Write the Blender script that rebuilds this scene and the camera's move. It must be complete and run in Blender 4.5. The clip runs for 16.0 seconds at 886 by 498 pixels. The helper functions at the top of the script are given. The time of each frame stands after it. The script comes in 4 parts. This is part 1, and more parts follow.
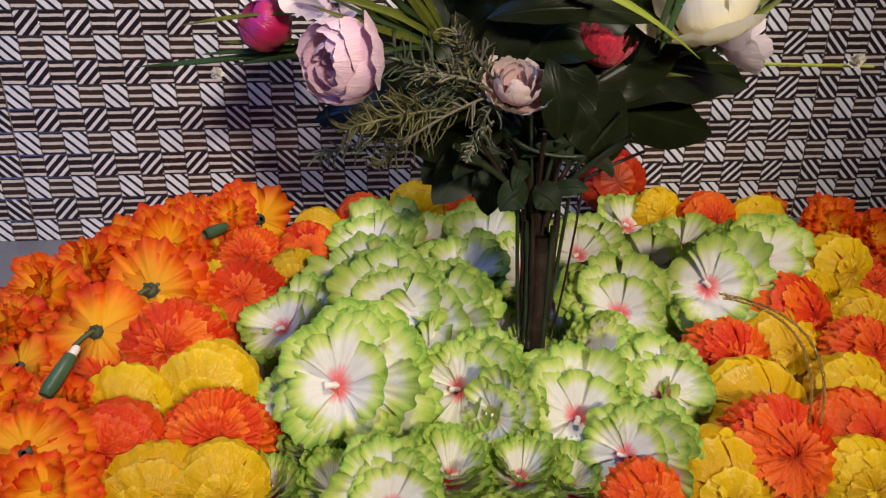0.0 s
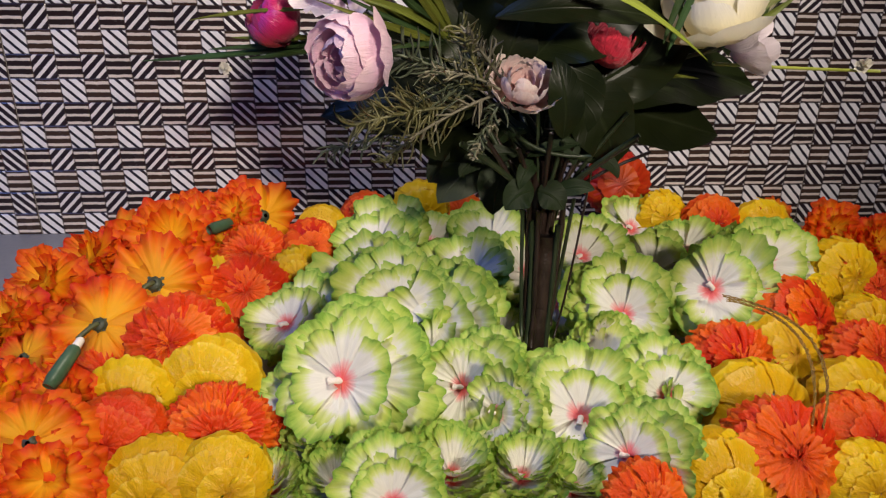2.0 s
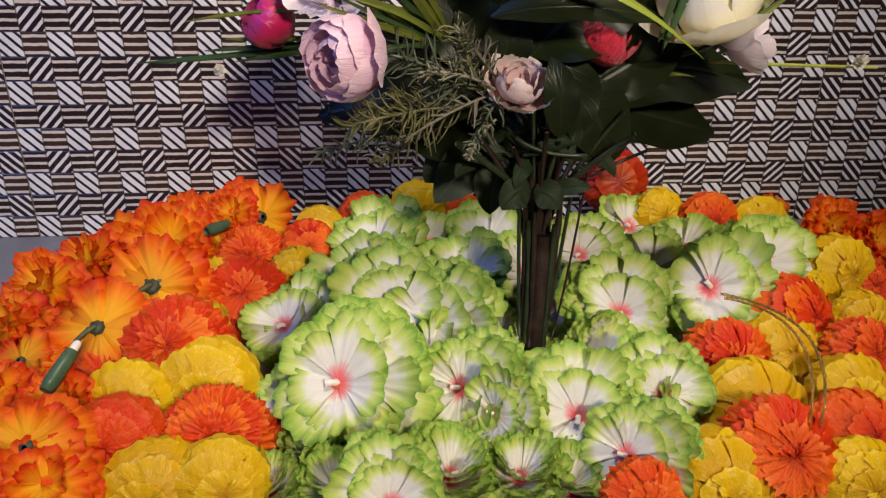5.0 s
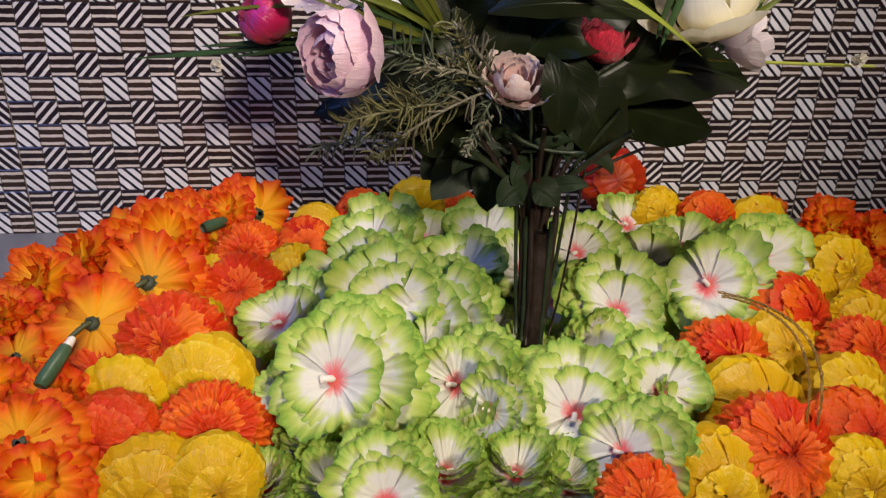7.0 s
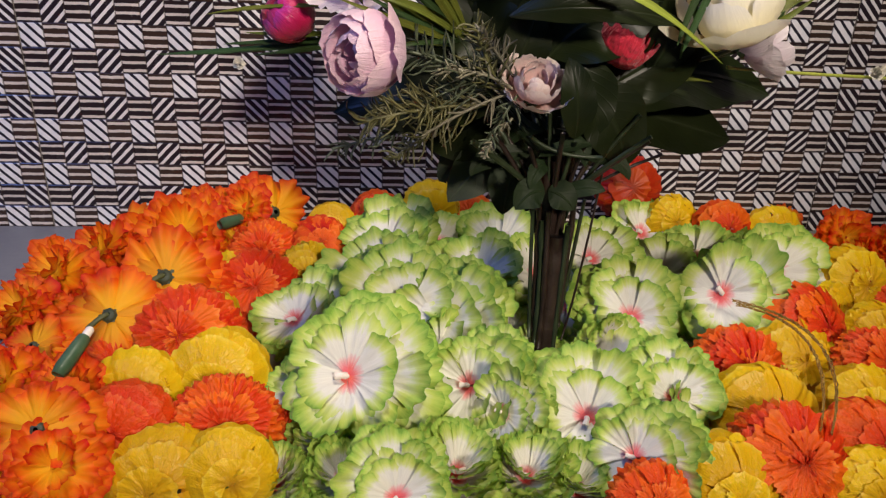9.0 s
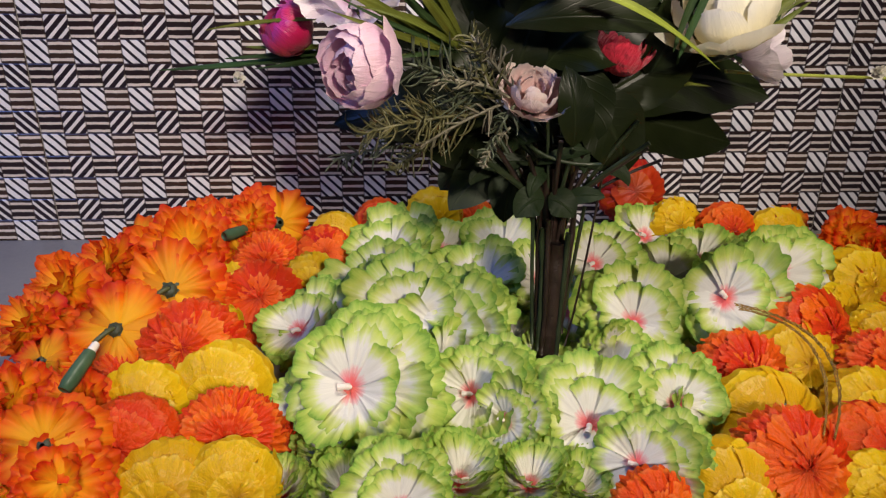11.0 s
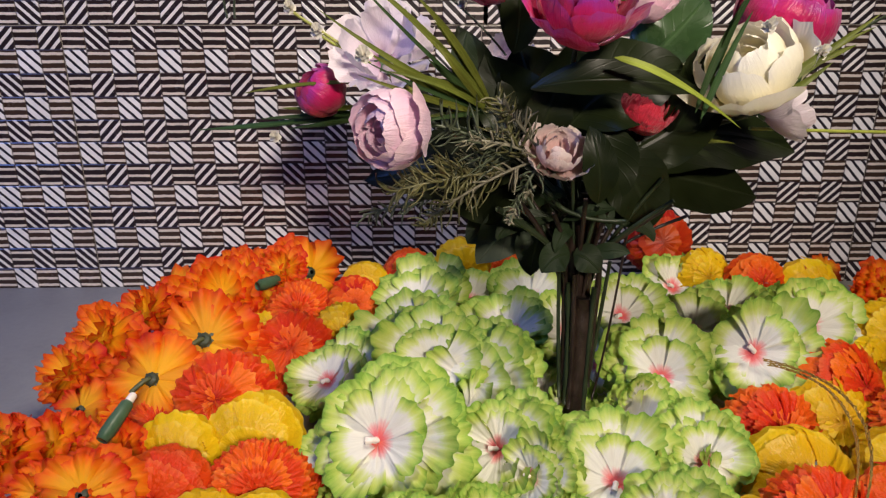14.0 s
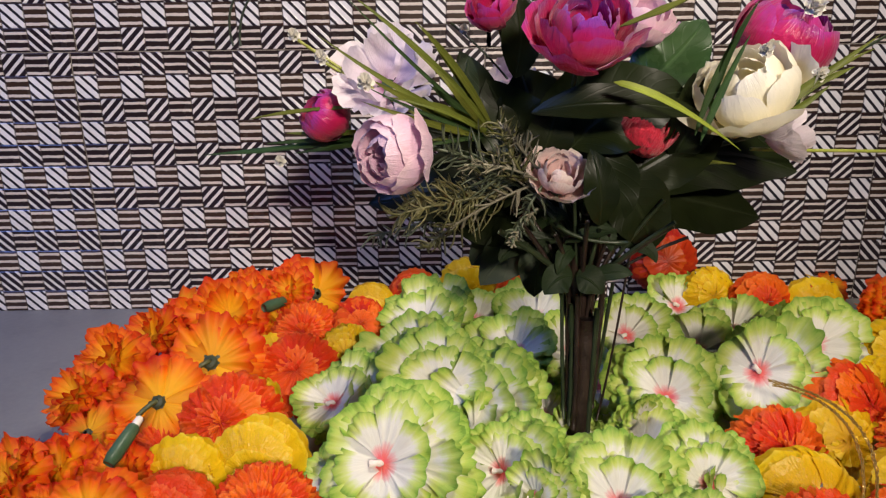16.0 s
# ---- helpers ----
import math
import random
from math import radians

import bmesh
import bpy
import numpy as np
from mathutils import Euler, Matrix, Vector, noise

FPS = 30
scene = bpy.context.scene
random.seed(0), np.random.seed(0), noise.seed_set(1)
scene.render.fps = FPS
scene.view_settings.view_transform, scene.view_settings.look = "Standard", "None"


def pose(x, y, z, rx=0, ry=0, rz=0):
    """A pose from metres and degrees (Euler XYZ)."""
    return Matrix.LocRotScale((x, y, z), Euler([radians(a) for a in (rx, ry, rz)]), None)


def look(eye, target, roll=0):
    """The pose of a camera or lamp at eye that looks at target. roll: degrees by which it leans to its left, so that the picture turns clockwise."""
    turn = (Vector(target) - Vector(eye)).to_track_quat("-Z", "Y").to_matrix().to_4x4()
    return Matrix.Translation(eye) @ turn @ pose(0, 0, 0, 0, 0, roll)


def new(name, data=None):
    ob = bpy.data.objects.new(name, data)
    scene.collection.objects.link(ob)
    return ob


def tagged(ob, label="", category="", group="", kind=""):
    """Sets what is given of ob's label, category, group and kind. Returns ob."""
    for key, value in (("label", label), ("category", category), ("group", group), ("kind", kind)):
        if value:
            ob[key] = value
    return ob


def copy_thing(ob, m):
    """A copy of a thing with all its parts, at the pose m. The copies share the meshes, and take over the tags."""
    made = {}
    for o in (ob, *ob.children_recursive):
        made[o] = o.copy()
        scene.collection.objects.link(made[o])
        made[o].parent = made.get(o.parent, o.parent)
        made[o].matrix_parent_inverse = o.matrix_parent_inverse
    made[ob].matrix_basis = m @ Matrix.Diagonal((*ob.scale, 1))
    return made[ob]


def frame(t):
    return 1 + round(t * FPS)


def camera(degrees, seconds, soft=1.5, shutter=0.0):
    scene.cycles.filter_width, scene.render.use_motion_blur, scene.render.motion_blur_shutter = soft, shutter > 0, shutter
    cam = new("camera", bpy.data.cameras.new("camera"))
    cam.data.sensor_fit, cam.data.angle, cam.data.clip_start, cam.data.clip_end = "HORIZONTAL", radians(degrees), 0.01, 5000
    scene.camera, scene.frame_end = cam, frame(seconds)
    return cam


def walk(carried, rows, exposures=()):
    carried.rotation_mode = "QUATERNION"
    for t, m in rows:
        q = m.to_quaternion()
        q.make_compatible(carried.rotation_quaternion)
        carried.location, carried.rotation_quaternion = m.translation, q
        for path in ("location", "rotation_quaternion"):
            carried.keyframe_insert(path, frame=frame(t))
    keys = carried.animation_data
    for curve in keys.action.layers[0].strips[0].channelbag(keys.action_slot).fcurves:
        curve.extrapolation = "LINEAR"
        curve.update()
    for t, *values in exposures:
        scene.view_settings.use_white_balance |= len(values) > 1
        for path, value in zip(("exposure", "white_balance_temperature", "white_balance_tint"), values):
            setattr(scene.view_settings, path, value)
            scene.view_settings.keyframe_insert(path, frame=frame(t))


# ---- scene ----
cam = camera(63.6, 16.0, soft=1.25)
PATH = [
    (0, (0.255, -0.604, 0.236), (0.434, 1.229, -0.543), 0.3),
    (0.5, (0.255, -0.604, 0.235), (0.433, 1.228, -0.547), 0.7),
    (1, (0.254, -0.605, 0.234), (0.432, 1.228, -0.546), 1.0),
    (1.5, (0.253, -0.606, 0.233), (0.424, 1.23, -0.542), 1.2),
    (2, (0.253, -0.605, 0.234), (0.429, 1.231, -0.54), 1.1),
    (2.5, (0.253, -0.605, 0.232), (0.422, 1.228, -0.552), 1.2),
    (3, (0.254, -0.604, 0.232), (0.429, 1.229, -0.548), 1.3),
    (3.5, (0.255, -0.604, 0.232), (0.43, 1.229, -0.548), 1.1),
    (4, (0.255, -0.605, 0.235), (0.427, 1.23, -0.542), 0.5),
    (6.5, (0.255, -0.603, 0.234), (0.435, 1.229, -0.548), 0.9),
    (7, (0.256, -0.604, 0.233), (0.435, 1.23, -0.546), 0.9),
    (7.5, (0.254, -0.605, 0.233), (0.418, 1.229, -0.547), 0.9),
    (8, (0.252, -0.605, 0.231), (0.414, 1.23, -0.55), 1.8),
    (8.5, (0.252, -0.606, 0.231), (0.405, 1.234, -0.538), 2.1),
    (11, (0.257, -0.607, 0.235), (0.383, 1.24, -0.522), 0.7),
    (11.5, (0.257, -0.609, 0.238), (0.362, 1.247, -0.5), 0.4),
    (12, (0.257, -0.611, 0.24), (0.34, 1.258, -0.466), 0.3),
    (12.5, (0.257, -0.61, 0.241), (0.323, 1.264, -0.454), 0.0),
    (13, (0.258, -0.611, 0.244), (0.309, 1.268, -0.438), -0.5),
    (13.5, (0.255, -0.612, 0.243), (0.298, 1.273, -0.425), 0.3),
    (14, (0.258, -0.612, 0.245), (0.302, 1.278, -0.406), 0.0),
    (14.5, (0.258, -0.613, 0.245), (0.301, 1.28, -0.399), 0.3),
    (15, (0.258, -0.613, 0.246), (0.287, 1.284, -0.387), 0.3),
    (15.5, (0.259, -0.614, 0.247), (0.277, 1.286, -0.377), -0.2),
    (16, (0.261, -0.614, 0.249), (0.281, 1.292, -0.358), -0.6),
]
walk(cam, [(t, look(eye, target, roll)) for t, eye, target, roll in PATH], [(0.0, -0.16), (9.0, -0.16), (16.0, -0.08)])

# ---------- world and lamps ----------
world = bpy.data.worlds.new("room_dusk")
scene.world = world
world.use_nodes = True
world.node_tree.nodes["Background"].inputs[0].default_value = (0.75, 0.82, 1.0, 1)
world.node_tree.nodes["Background"].inputs[1].default_value = 0.015


def area_lamp(name, eye, target, size, watts, colour):
    data = bpy.data.lights.new(name, "AREA")
    data.shape, data.size, data.energy, data.color = "DISK", size, watts, colour
    lamp = new(name, data)
    lamp.matrix_basis = look(eye, target)
    return lamp


def spot_lamp(name, eye, target, degrees, blend, watts, radius, colour):
    data = bpy.data.lights.new(name, "SPOT")
    data.energy, data.color, data.shadow_soft_size = watts, colour, radius
    data.spot_size, data.spot_blend = radians(degrees), blend
    lamp = new(name, data)
    lamp.matrix_basis = look(eye, target)
    return lamp


spot_lamp("warm_room_lamp", (0.6, -1.55, 0.8), (0.22, -0.05, 0.34), 50, 1.0, 120.0, 0.09, (1.0, 0.86, 0.71))
area_lamp("cool_room_lamp", (-0.75, -0.7, 0.95), (0.25, -0.1, 0.1), 0.4, 6.9, (0.17, 0.32, 1.0))
spot_lamp("ceiling_spot", (0.46, -0.5, 1.3), (0.36, -0.32, 0.0), 42, 1.0, 46.0, 0.05, (1.0, 0.88, 0.73))


# ---------- materials ----------
class Nodes:
    """A small shorthand for building a node material."""

    def __init__(self, name):
        self.mat = bpy.data.materials.new(name)
        self.mat.use_nodes = True
        self.tree = self.mat.node_tree
        self.bsdf = self.tree.nodes["Principled BSDF"]
        self.out = self.tree.nodes["Material Output"]

    def add(self, kind, **inputs):
        node = self.tree.nodes.new(kind)
        for key, value in inputs.items():
            self.put(node.inputs[key.replace("_", " ")], value)
        return node

    def put(self, socket, value):
        if isinstance(value, bpy.types.NodeSocket):
            self.tree.links.new(value, socket)
        else:
            socket.default_value = value

    def math(self, op, a, b=0.0, c=0.0, clamp=False):
        node = self.tree.nodes.new("ShaderNodeMath")
        node.operation, node.use_clamp = op, clamp
        for socket, value in zip(node.inputs, (a, b, c)):
            self.put(socket, value)
        return node.outputs[0]

    def noise(self, vector, scale, detail=3.0, rough=0.55):
        node = self.add("ShaderNodeTexNoise", Vector=vector, Scale=scale, Detail=detail, Roughness=rough)
        return node.outputs[0]

    def ramp(self, value, stops):
        node = self.tree.nodes.new("ShaderNodeValToRGB")
        self.put(node.inputs[0], value)
        band = node.color_ramp
        while len(band.elements) < len(stops):
            band.elements.new(0.5)
        for el, (pos, colour) in zip(band.elements, stops):
            el.position, el.color = pos, (*colour, 1)
        return node.outputs[0]

    def mix(self, fac, a, b, blend="MIX"):
        node = self.tree.nodes.new("ShaderNodeMix")
        node.data_type, node.blend_type = "RGBA", blend
        self.put(node.inputs[0], fac)
        self.put(node.inputs[6], (*a, 1) if isinstance(a, tuple) else a)
        self.put(node.inputs[7], (*b, 1) if isinstance(b, tuple) else b)
        return node.outputs[2]

    def coords(self):
        return self.tree.nodes.new("ShaderNodeTexCoord")

    def uv(self):
        node = self.tree.nodes.new("ShaderNodeSeparateXYZ")
        self.put(node.inputs[0], self.coords().outputs["UV"])
        return node.outputs[0], node.outputs[1]

    def vec(self, x, y, z=0.0):
        node = self.tree.nodes.new("ShaderNodeCombineXYZ")
        for socket, value in zip(node.inputs, (x, y, z)):
            self.put(socket, value)
        return node.outputs[0]

    def bump(self, height, strength, distance):
        node = self.add("ShaderNodeBump", Height=height, Strength=strength, Distance=distance)
        self.put(self.bsdf.inputs["Normal"], node.outputs[0])
        return node.outputs[0]

    def vary(self, colour, value=0.12, hue=0.012):
        info = self.tree.nodes.new("ShaderNodeObjectInfo").outputs["Random"]
        node = self.add("ShaderNodeHueSaturation", Color=colour)
        self.put(node.inputs["Hue"], self.math("MULTIPLY_ADD", info, 2 * hue, 0.5 - hue))
        self.put(node.inputs["Value"], self.math("MULTIPLY_ADD", info, 2 * value, 1.0 - value))
        return node.outputs[0]


def petal_cloth(name, stops, rough=0.55, through_light=0.25, blur=0.16, streak=0.25, crinkle=0.5, fine=60.0, vary=0.1, hue=0.01, sheen=0.0, scale=1.0, grit=0.35, rib=1.0, deep=0.004, feather=0.0):
    """Dyed petal cloth: colour runs from the foot (u = 0) to the rim (u = 1), with streaks along the petal."""
    n = Nodes(name)
    u, v = n.uv()
    wash = n.noise(n.coords().outputs["Object"], 3.0 * scale, 4.0)
    u2 = n.math("ADD", u, n.math("MULTIPLY", n.math("SUBTRACT", wash, 0.5), blur * 2))
    lines = n.noise(n.vec(n.math("MULTIPLY", u, 1.5), n.math("MULTIPLY", v, 14.0), 0.3), 1.0, 4.0, 0.65)
    u2 = n.math("ADD", u2, n.math("MULTIPLY", n.math("SUBTRACT", lines, 0.5), feather))
    colour = n.ramp(u2, stops)
    tone = n.math("MULTIPLY_ADD", n.math("SUBTRACT", lines, 0.5), streak * 2, 1.0)
    colour = n.mix(1.0, colour, n.vec(tone, tone, tone), "MULTIPLY")
    colour = n.vary(colour, vary, hue)
    n.put(n.bsdf.inputs["Base Color"], colour)
    n.put(n.bsdf.inputs["Roughness"], n.math("MULTIPLY_ADD", lines, 0.25, rough - 0.12))
    n.put(n.bsdf.inputs["Sheen Weight"], sheen)
    n.put(n.bsdf.inputs["Specular IOR Level"], 0.3)
    ribs = n.noise(n.vec(n.math("MULTIPLY", u, 3.0), n.math("MULTIPLY", v, 22.0), 0.0), 1.0, 2.0)
    grain = n.noise(n.coords().outputs["Object"], fine, 2.0)
    normal = n.bump(n.math("ADD", n.math("MULTIPLY", ribs, rib), n.math("MULTIPLY", grain, grit)), crinkle, deep)
    glow = n.add("ShaderNodeBsdfTranslucent", Color=colour, Normal=normal)
    both = n.add("ShaderNodeMixShader", Fac=through_light)
    n.tree.links.new(n.bsdf.outputs[0], both.inputs[1])
    n.tree.links.new(glow.outputs[0], both.inputs[2])
    n.tree.links.new(both.outputs[0], n.out.inputs[0])
    return n.mat


PINK, WHITE, LIME, GREEN = (0.8, 0.1, 0.1), (0.78, 0.77, 0.7), (0.5, 0.6, 0.13), (0.28, 0.44, 0.065)
kale_cloth = petal_cloth("white_green_petal_cloth", [(0.0, PINK), (0.13, (0.8, 0.17, 0.17)), (0.27, (0.79, 0.52, 0.5)), (0.34, WHITE), (0.66, WHITE), (0.77, (0.61, 0.68, 0.28)), (0.86, LIME), (0.97, GREEN), (1.0, (0.19, 0.34, 0.045))], 0.6, 0.26, 0.13, 0.17, 0.3, vary=0.05, hue=0.008, rib=0.4, deep=0.0015, feather=0.3)
calendula_cloth = petal_cloth("orange_yellow_petal_cloth", [(0.0, (0.9, 0.45, 0.015)), (0.45, (0.92, 0.42, 0.012)), (0.74, (0.9, 0.26, 0.008)), (0.91, (0.85, 0.125, 0.006)), (1.0, (0.72, 0.055, 0.005))], 0.5, 0.36, 0.16, 0.16, 0.35, rib=0.5, deep=0.003, feather=0.2)
yellow_foil = petal_cloth("yellow_marigold_foil", [(0.0, (0.55, 0.28, 0.005)), (0.4, (0.76, 0.45, 0.006)), (0.9, (0.84, 0.56, 0.012)), (1.0, (0.88, 0.64, 0.06))], 0.34, 0.36, 0.15, 0.12, 0.5, 8.0, 0.08, 0.008, rib=0.3, grit=0.7, deep=0.0025)
orange_foil = petal_cloth("orange_marigold_foil", [(0.0, (0.5, 0.026, 0.004)), (0.4, (0.76, 0.078, 0.006)), (0.85, (0.82, 0.105, 0.008)), (1.0, (0.86, 0.18, 0.03))], 0.44, 0.34, 0.15, 0.16, 0.55, 10.0, 0.1, 0.012, rib=0.35, grit=0.9, deep=0.0025)
# orange foil darkened to deep red: the shade behind the stem is in the colour
shaded_foil = petal_cloth("shaded_red_marigold_foil", [(0.0, (0.25, 0.01, 0.003)), (0.5, (0.42, 0.026, 0.005)), (1.0, (0.5, 0.045, 0.008))], 0.4, 0.25, 0.15, 0.08, 0.3, 5.0, 0.1, 0.012, rib=0.12, grit=0.6, deep=0.0025)
pink_silk = petal_cloth("pale_pink_silk", [(0.0, (0.4, 0.11, 0.28)), (0.3, (0.6, 0.31, 0.5)), (0.7, (0.74, 0.47, 0.6)), (1.0, (0.8, 0.58, 0.65))], 0.36, 0.2, 0.12, 0.08, 0.3, 200.0, 0.05, 0.006, 0.2, 25.0, 0.7, rib=0.6)
lilac_silk = petal_cloth("lilac_white_silk", [(0.0, (0.25, 0.05, 0.18)), (0.16, (0.6, 0.45, 0.58)), (0.5, (0.78, 0.68, 0.77)), (1.0, (0.82, 0.75, 0.8))], 0.42, 0.25, 0.1, 0.1, 0.32, 200.0, 0.05, 0.006, 0.2, 25.0, 0.8, rib=0.8)
magenta_silk = petal_cloth("magenta_purple_silk", [(0.0, (0.32, 0.004, 0.05)), (0.5, (0.46, 0.008, 0.1)), (0.75, (0.36, 0.02, 0.22)), (1.0, (0.24, 0.05, 0.42))], 0.32, 0.2, 0.3, 0.12, 0.32, 200.0, 0.05, 0.006, 0.2, 25.0, 0.8, rib=0.8)
crimson_silk = petal_cloth("magenta_silk", [(0.0, (0.3, 0.003, 0.04)), (0.6, (0.46, 0.006, 0.075)), (0.85, (0.48, 0.014, 0.13)), (1.0, (0.4, 0.03, 0.26))], 0.32, 0.2, 0.3, 0.12, 0.32, 200.0, 0.05, 0.006, 0.2, 25.0, 0.8, rib=0.8)
red_silk = petal_cloth("bright_red_silk", [(0.0, (0.4, 0.005, 0.02)), (0.6, (0.62, 0.01, 0.04)), (1.0, (0.72, 0.04, 0.09))], 0.4, 0.2, 0.2, 0.15, 0.6, 330.0, 0.05, 0.006, 0.2, 25.0, 0.9)
cream_silk = petal_cloth("cream_silk", [(0.0, (0.6, 0.45, 0.12)), (0.35, (0.76, 0.67, 0.36)), (0.75, (0.83, 0.78, 0.6)), (1.0, (0.85, 0.82, 0.72))], 0.42, 0.22, 0.12, 0.05, 0.22, 200.0, 0.05, 0.006, 0.2, 25.0, 0.6, rib=0.5)
dusty_silk = petal_cloth("dusty_pink_cloth", [(0.0, (0.45, 0.22, 0.2)), (0.5, (0.68, 0.46, 0.44)), (1.0, (0.84, 0.72, 0.68))], 0.6, 0.2, 0.12, 0.06, 0.3, 330.0, 0.05, 0.006, 0.2, 25.0, 0.9)


def leaf_skin(name, dark, light, rough=0.3, veins=0.6, through_light=0.12):
    """Moulded leaf: midrib and side veins pressed in, mottled green."""
    n = Nodes(name)
    u, v = n.uv()
    side = n.math("ABSOLUTE", n.math("SUBTRACT", v, 0.5))
    rib = n.math("SUBTRACT", 1.0, n.math("MULTIPLY", side, 22.0), clamp=True)
    comb = n.math("PINGPONG", n.math("ADD", n.math("MULTIPLY", u, 9.0), n.math("MULTIPLY", side, -5.0)), 0.5)
    comb = n.math("SUBTRACT", 1.0, n.math("MULTIPLY", comb, 9.0), clamp=True)
    mottling = n.noise(n.coords().outputs["Object"], 60.0, 4.0)
    base = n.mix(mottling, dark, light)
    base = n.mix(n.math("MULTIPLY", n.math("MAXIMUM", rib, n.math("MULTIPLY", comb, 0.0)), 0.2), base, tuple(min(1, c * 2.2 + 0.02) for c in light))
    base = n.vary(base, 0.15, 0.012)
    n.put(n.bsdf.inputs["Base Color"], base)
    n.put(n.bsdf.inputs["Roughness"], n.math("MULTIPLY_ADD", mottling, 0.25, rough - 0.1))
    n.put(n.bsdf.inputs["Specular IOR Level"], 0.18)
    high = n.math("SUBTRACT", n.math("MULTIPLY", mottling, 0.3), n.math("MAXIMUM", rib, n.math("MULTIPLY", comb, 0.12)))
    normal = n.bump(high, veins, 0.0012)
    glow = n.add("ShaderNodeBsdfTranslucent", Color=base, Normal=normal)
    both = n.add("ShaderNodeMixShader", Fac=through_light)
    n.tree.links.new(n.bsdf.outputs[0], both.inputs[1])
    n.tree.links.new(glow.outputs[0], both.inputs[2])
    n.tree.links.new(both.outputs[0], n.out.inputs[0])
    return n.mat


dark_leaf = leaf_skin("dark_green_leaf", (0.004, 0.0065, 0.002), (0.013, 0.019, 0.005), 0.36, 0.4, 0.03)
mid_leaf = leaf_skin("mid_green_leaf", (0.014, 0.032, 0.011), (0.04, 0.075, 0.025), 0.26, 0.5, 0.08)
soft_leaf = leaf_skin("dull_green_leaf", (0.006, 0.013, 0.005), (0.022, 0.036, 0.013), 0.5)
# greyed and dulled to hold the shade behind the bouquet's neck
shaded_leaf = leaf_skin("shaded_grey_green_leaf", (0.02, 0.03, 0.018), (0.06, 0.072, 0.05), 0.5, 0.5, 0.08)
blade_leaf = leaf_skin("fresh_green_blade", (0.06, 0.085, 0.012), (0.19, 0.21, 0.035), 0.4, 0.3, 0.25)
strap_leaf = leaf_skin("yellow_green_strap", (0.16, 0.2, 0.02), (0.34, 0.38, 0.06), 0.4, 0.3, 0.2)
deep_blade = leaf_skin("deep_green_blade", (0.015, 0.035, 0.012), (0.045, 0.085, 0.025), 0.4, 0.3, 0.15)


def plain_skin(name, dark, light, rough, scale=80.0, metal=0.0, relief=0.3, depth=0.001):
    """A plain surface with mottling at two scales."""
    n = Nodes(name)
    place = n.coords().outputs["Object"]
    coarse, grain = n.noise(place, scale, 4.0), n.noise(place, scale * 7, 2.0)
    both = n.math("MULTIPLY_ADD", grain, 0.35, n.math("MULTIPLY", coarse, 0.65))
    n.put(n.bsdf.inputs["Base Color"], n.vary(n.mix(n.math("MULTIPLY_ADD", n.math("SUBTRACT", both, 0.5), 2.0, 0.5, clamp=True), dark, light), 0.08, 0.005))
    n.put(n.bsdf.inputs["Roughness"], n.math("MULTIPLY_ADD", coarse, 0.2, rough - 0.1))
    n.put(n.bsdf.inputs["Metallic"], metal)
    n.bump(both, relief, depth)
    return n.mat


stem_brown = plain_skin("brown_plastic_stem", (0.004, 0.0025, 0.002), (0.036, 0.02, 0.015), 0.42, 140.0, 0.0, 0.5, 0.0018)
stem_dark = plain_skin("dark_green_stem", (0.008, 0.014, 0.006), (0.03, 0.045, 0.018), 0.45, 90.0)
stem_green = plain_skin("green_plastic_stem", (0.03, 0.07, 0.035), (0.07, 0.13, 0.07), 0.4, 60.0)
stem_lime = plain_skin("yellow_green_stem", (0.2, 0.24, 0.03), (0.38, 0.4, 0.08), 0.45, 60.0)
calyx_green = plain_skin("grey_green_calyx", (0.02, 0.03, 0.02), (0.06, 0.075, 0.045), 0.45, 60.0)
stem_olive = plain_skin("olive_plastic_stem", (0.04, 0.05, 0.015), (0.1, 0.11, 0.04), 0.42, 60.0)
pistil_white = plain_skin("white_plastic_stub", (0.62, 0.52, 0.46), (0.82, 0.78, 0.74), 0.45, 50.0)
fern_olive = plain_skin("olive_fern_plastic", (0.045, 0.05, 0.016), (0.17, 0.155, 0.06), 0.5, 50.0)
fern_tan = plain_skin("tan_fern_plastic", (0.07, 0.068, 0.045), (0.22, 0.2, 0.14), 0.5, 50.0)
fern_grey = plain_skin("grey_green_fern_plastic", (0.035, 0.05, 0.028), (0.12, 0.14, 0.085), 0.5, 50.0)
bud_white = plain_skin("white_foam_bud", (0.55, 0.52, 0.45), (0.82, 0.8, 0.74), 0.6, 150.0, 0.0, 0.8)
gold_tinsel = plain_skin("gold_tinsel_cord", (0.7, 0.36, 0.04), (1.0, 0.76, 0.25), 0.2, 900.0, 0.6, 1.0, 0.003)
grout = plain_skin("grey_tile_grout", (0.25, 0.22, 0.2), (0.42, 0.38, 0.34), 0.8)
plaster = plain_skin("room_plaster", (0.09, 0.085, 0.08), (0.14, 0.135, 0.125), 0.85, 3.0)


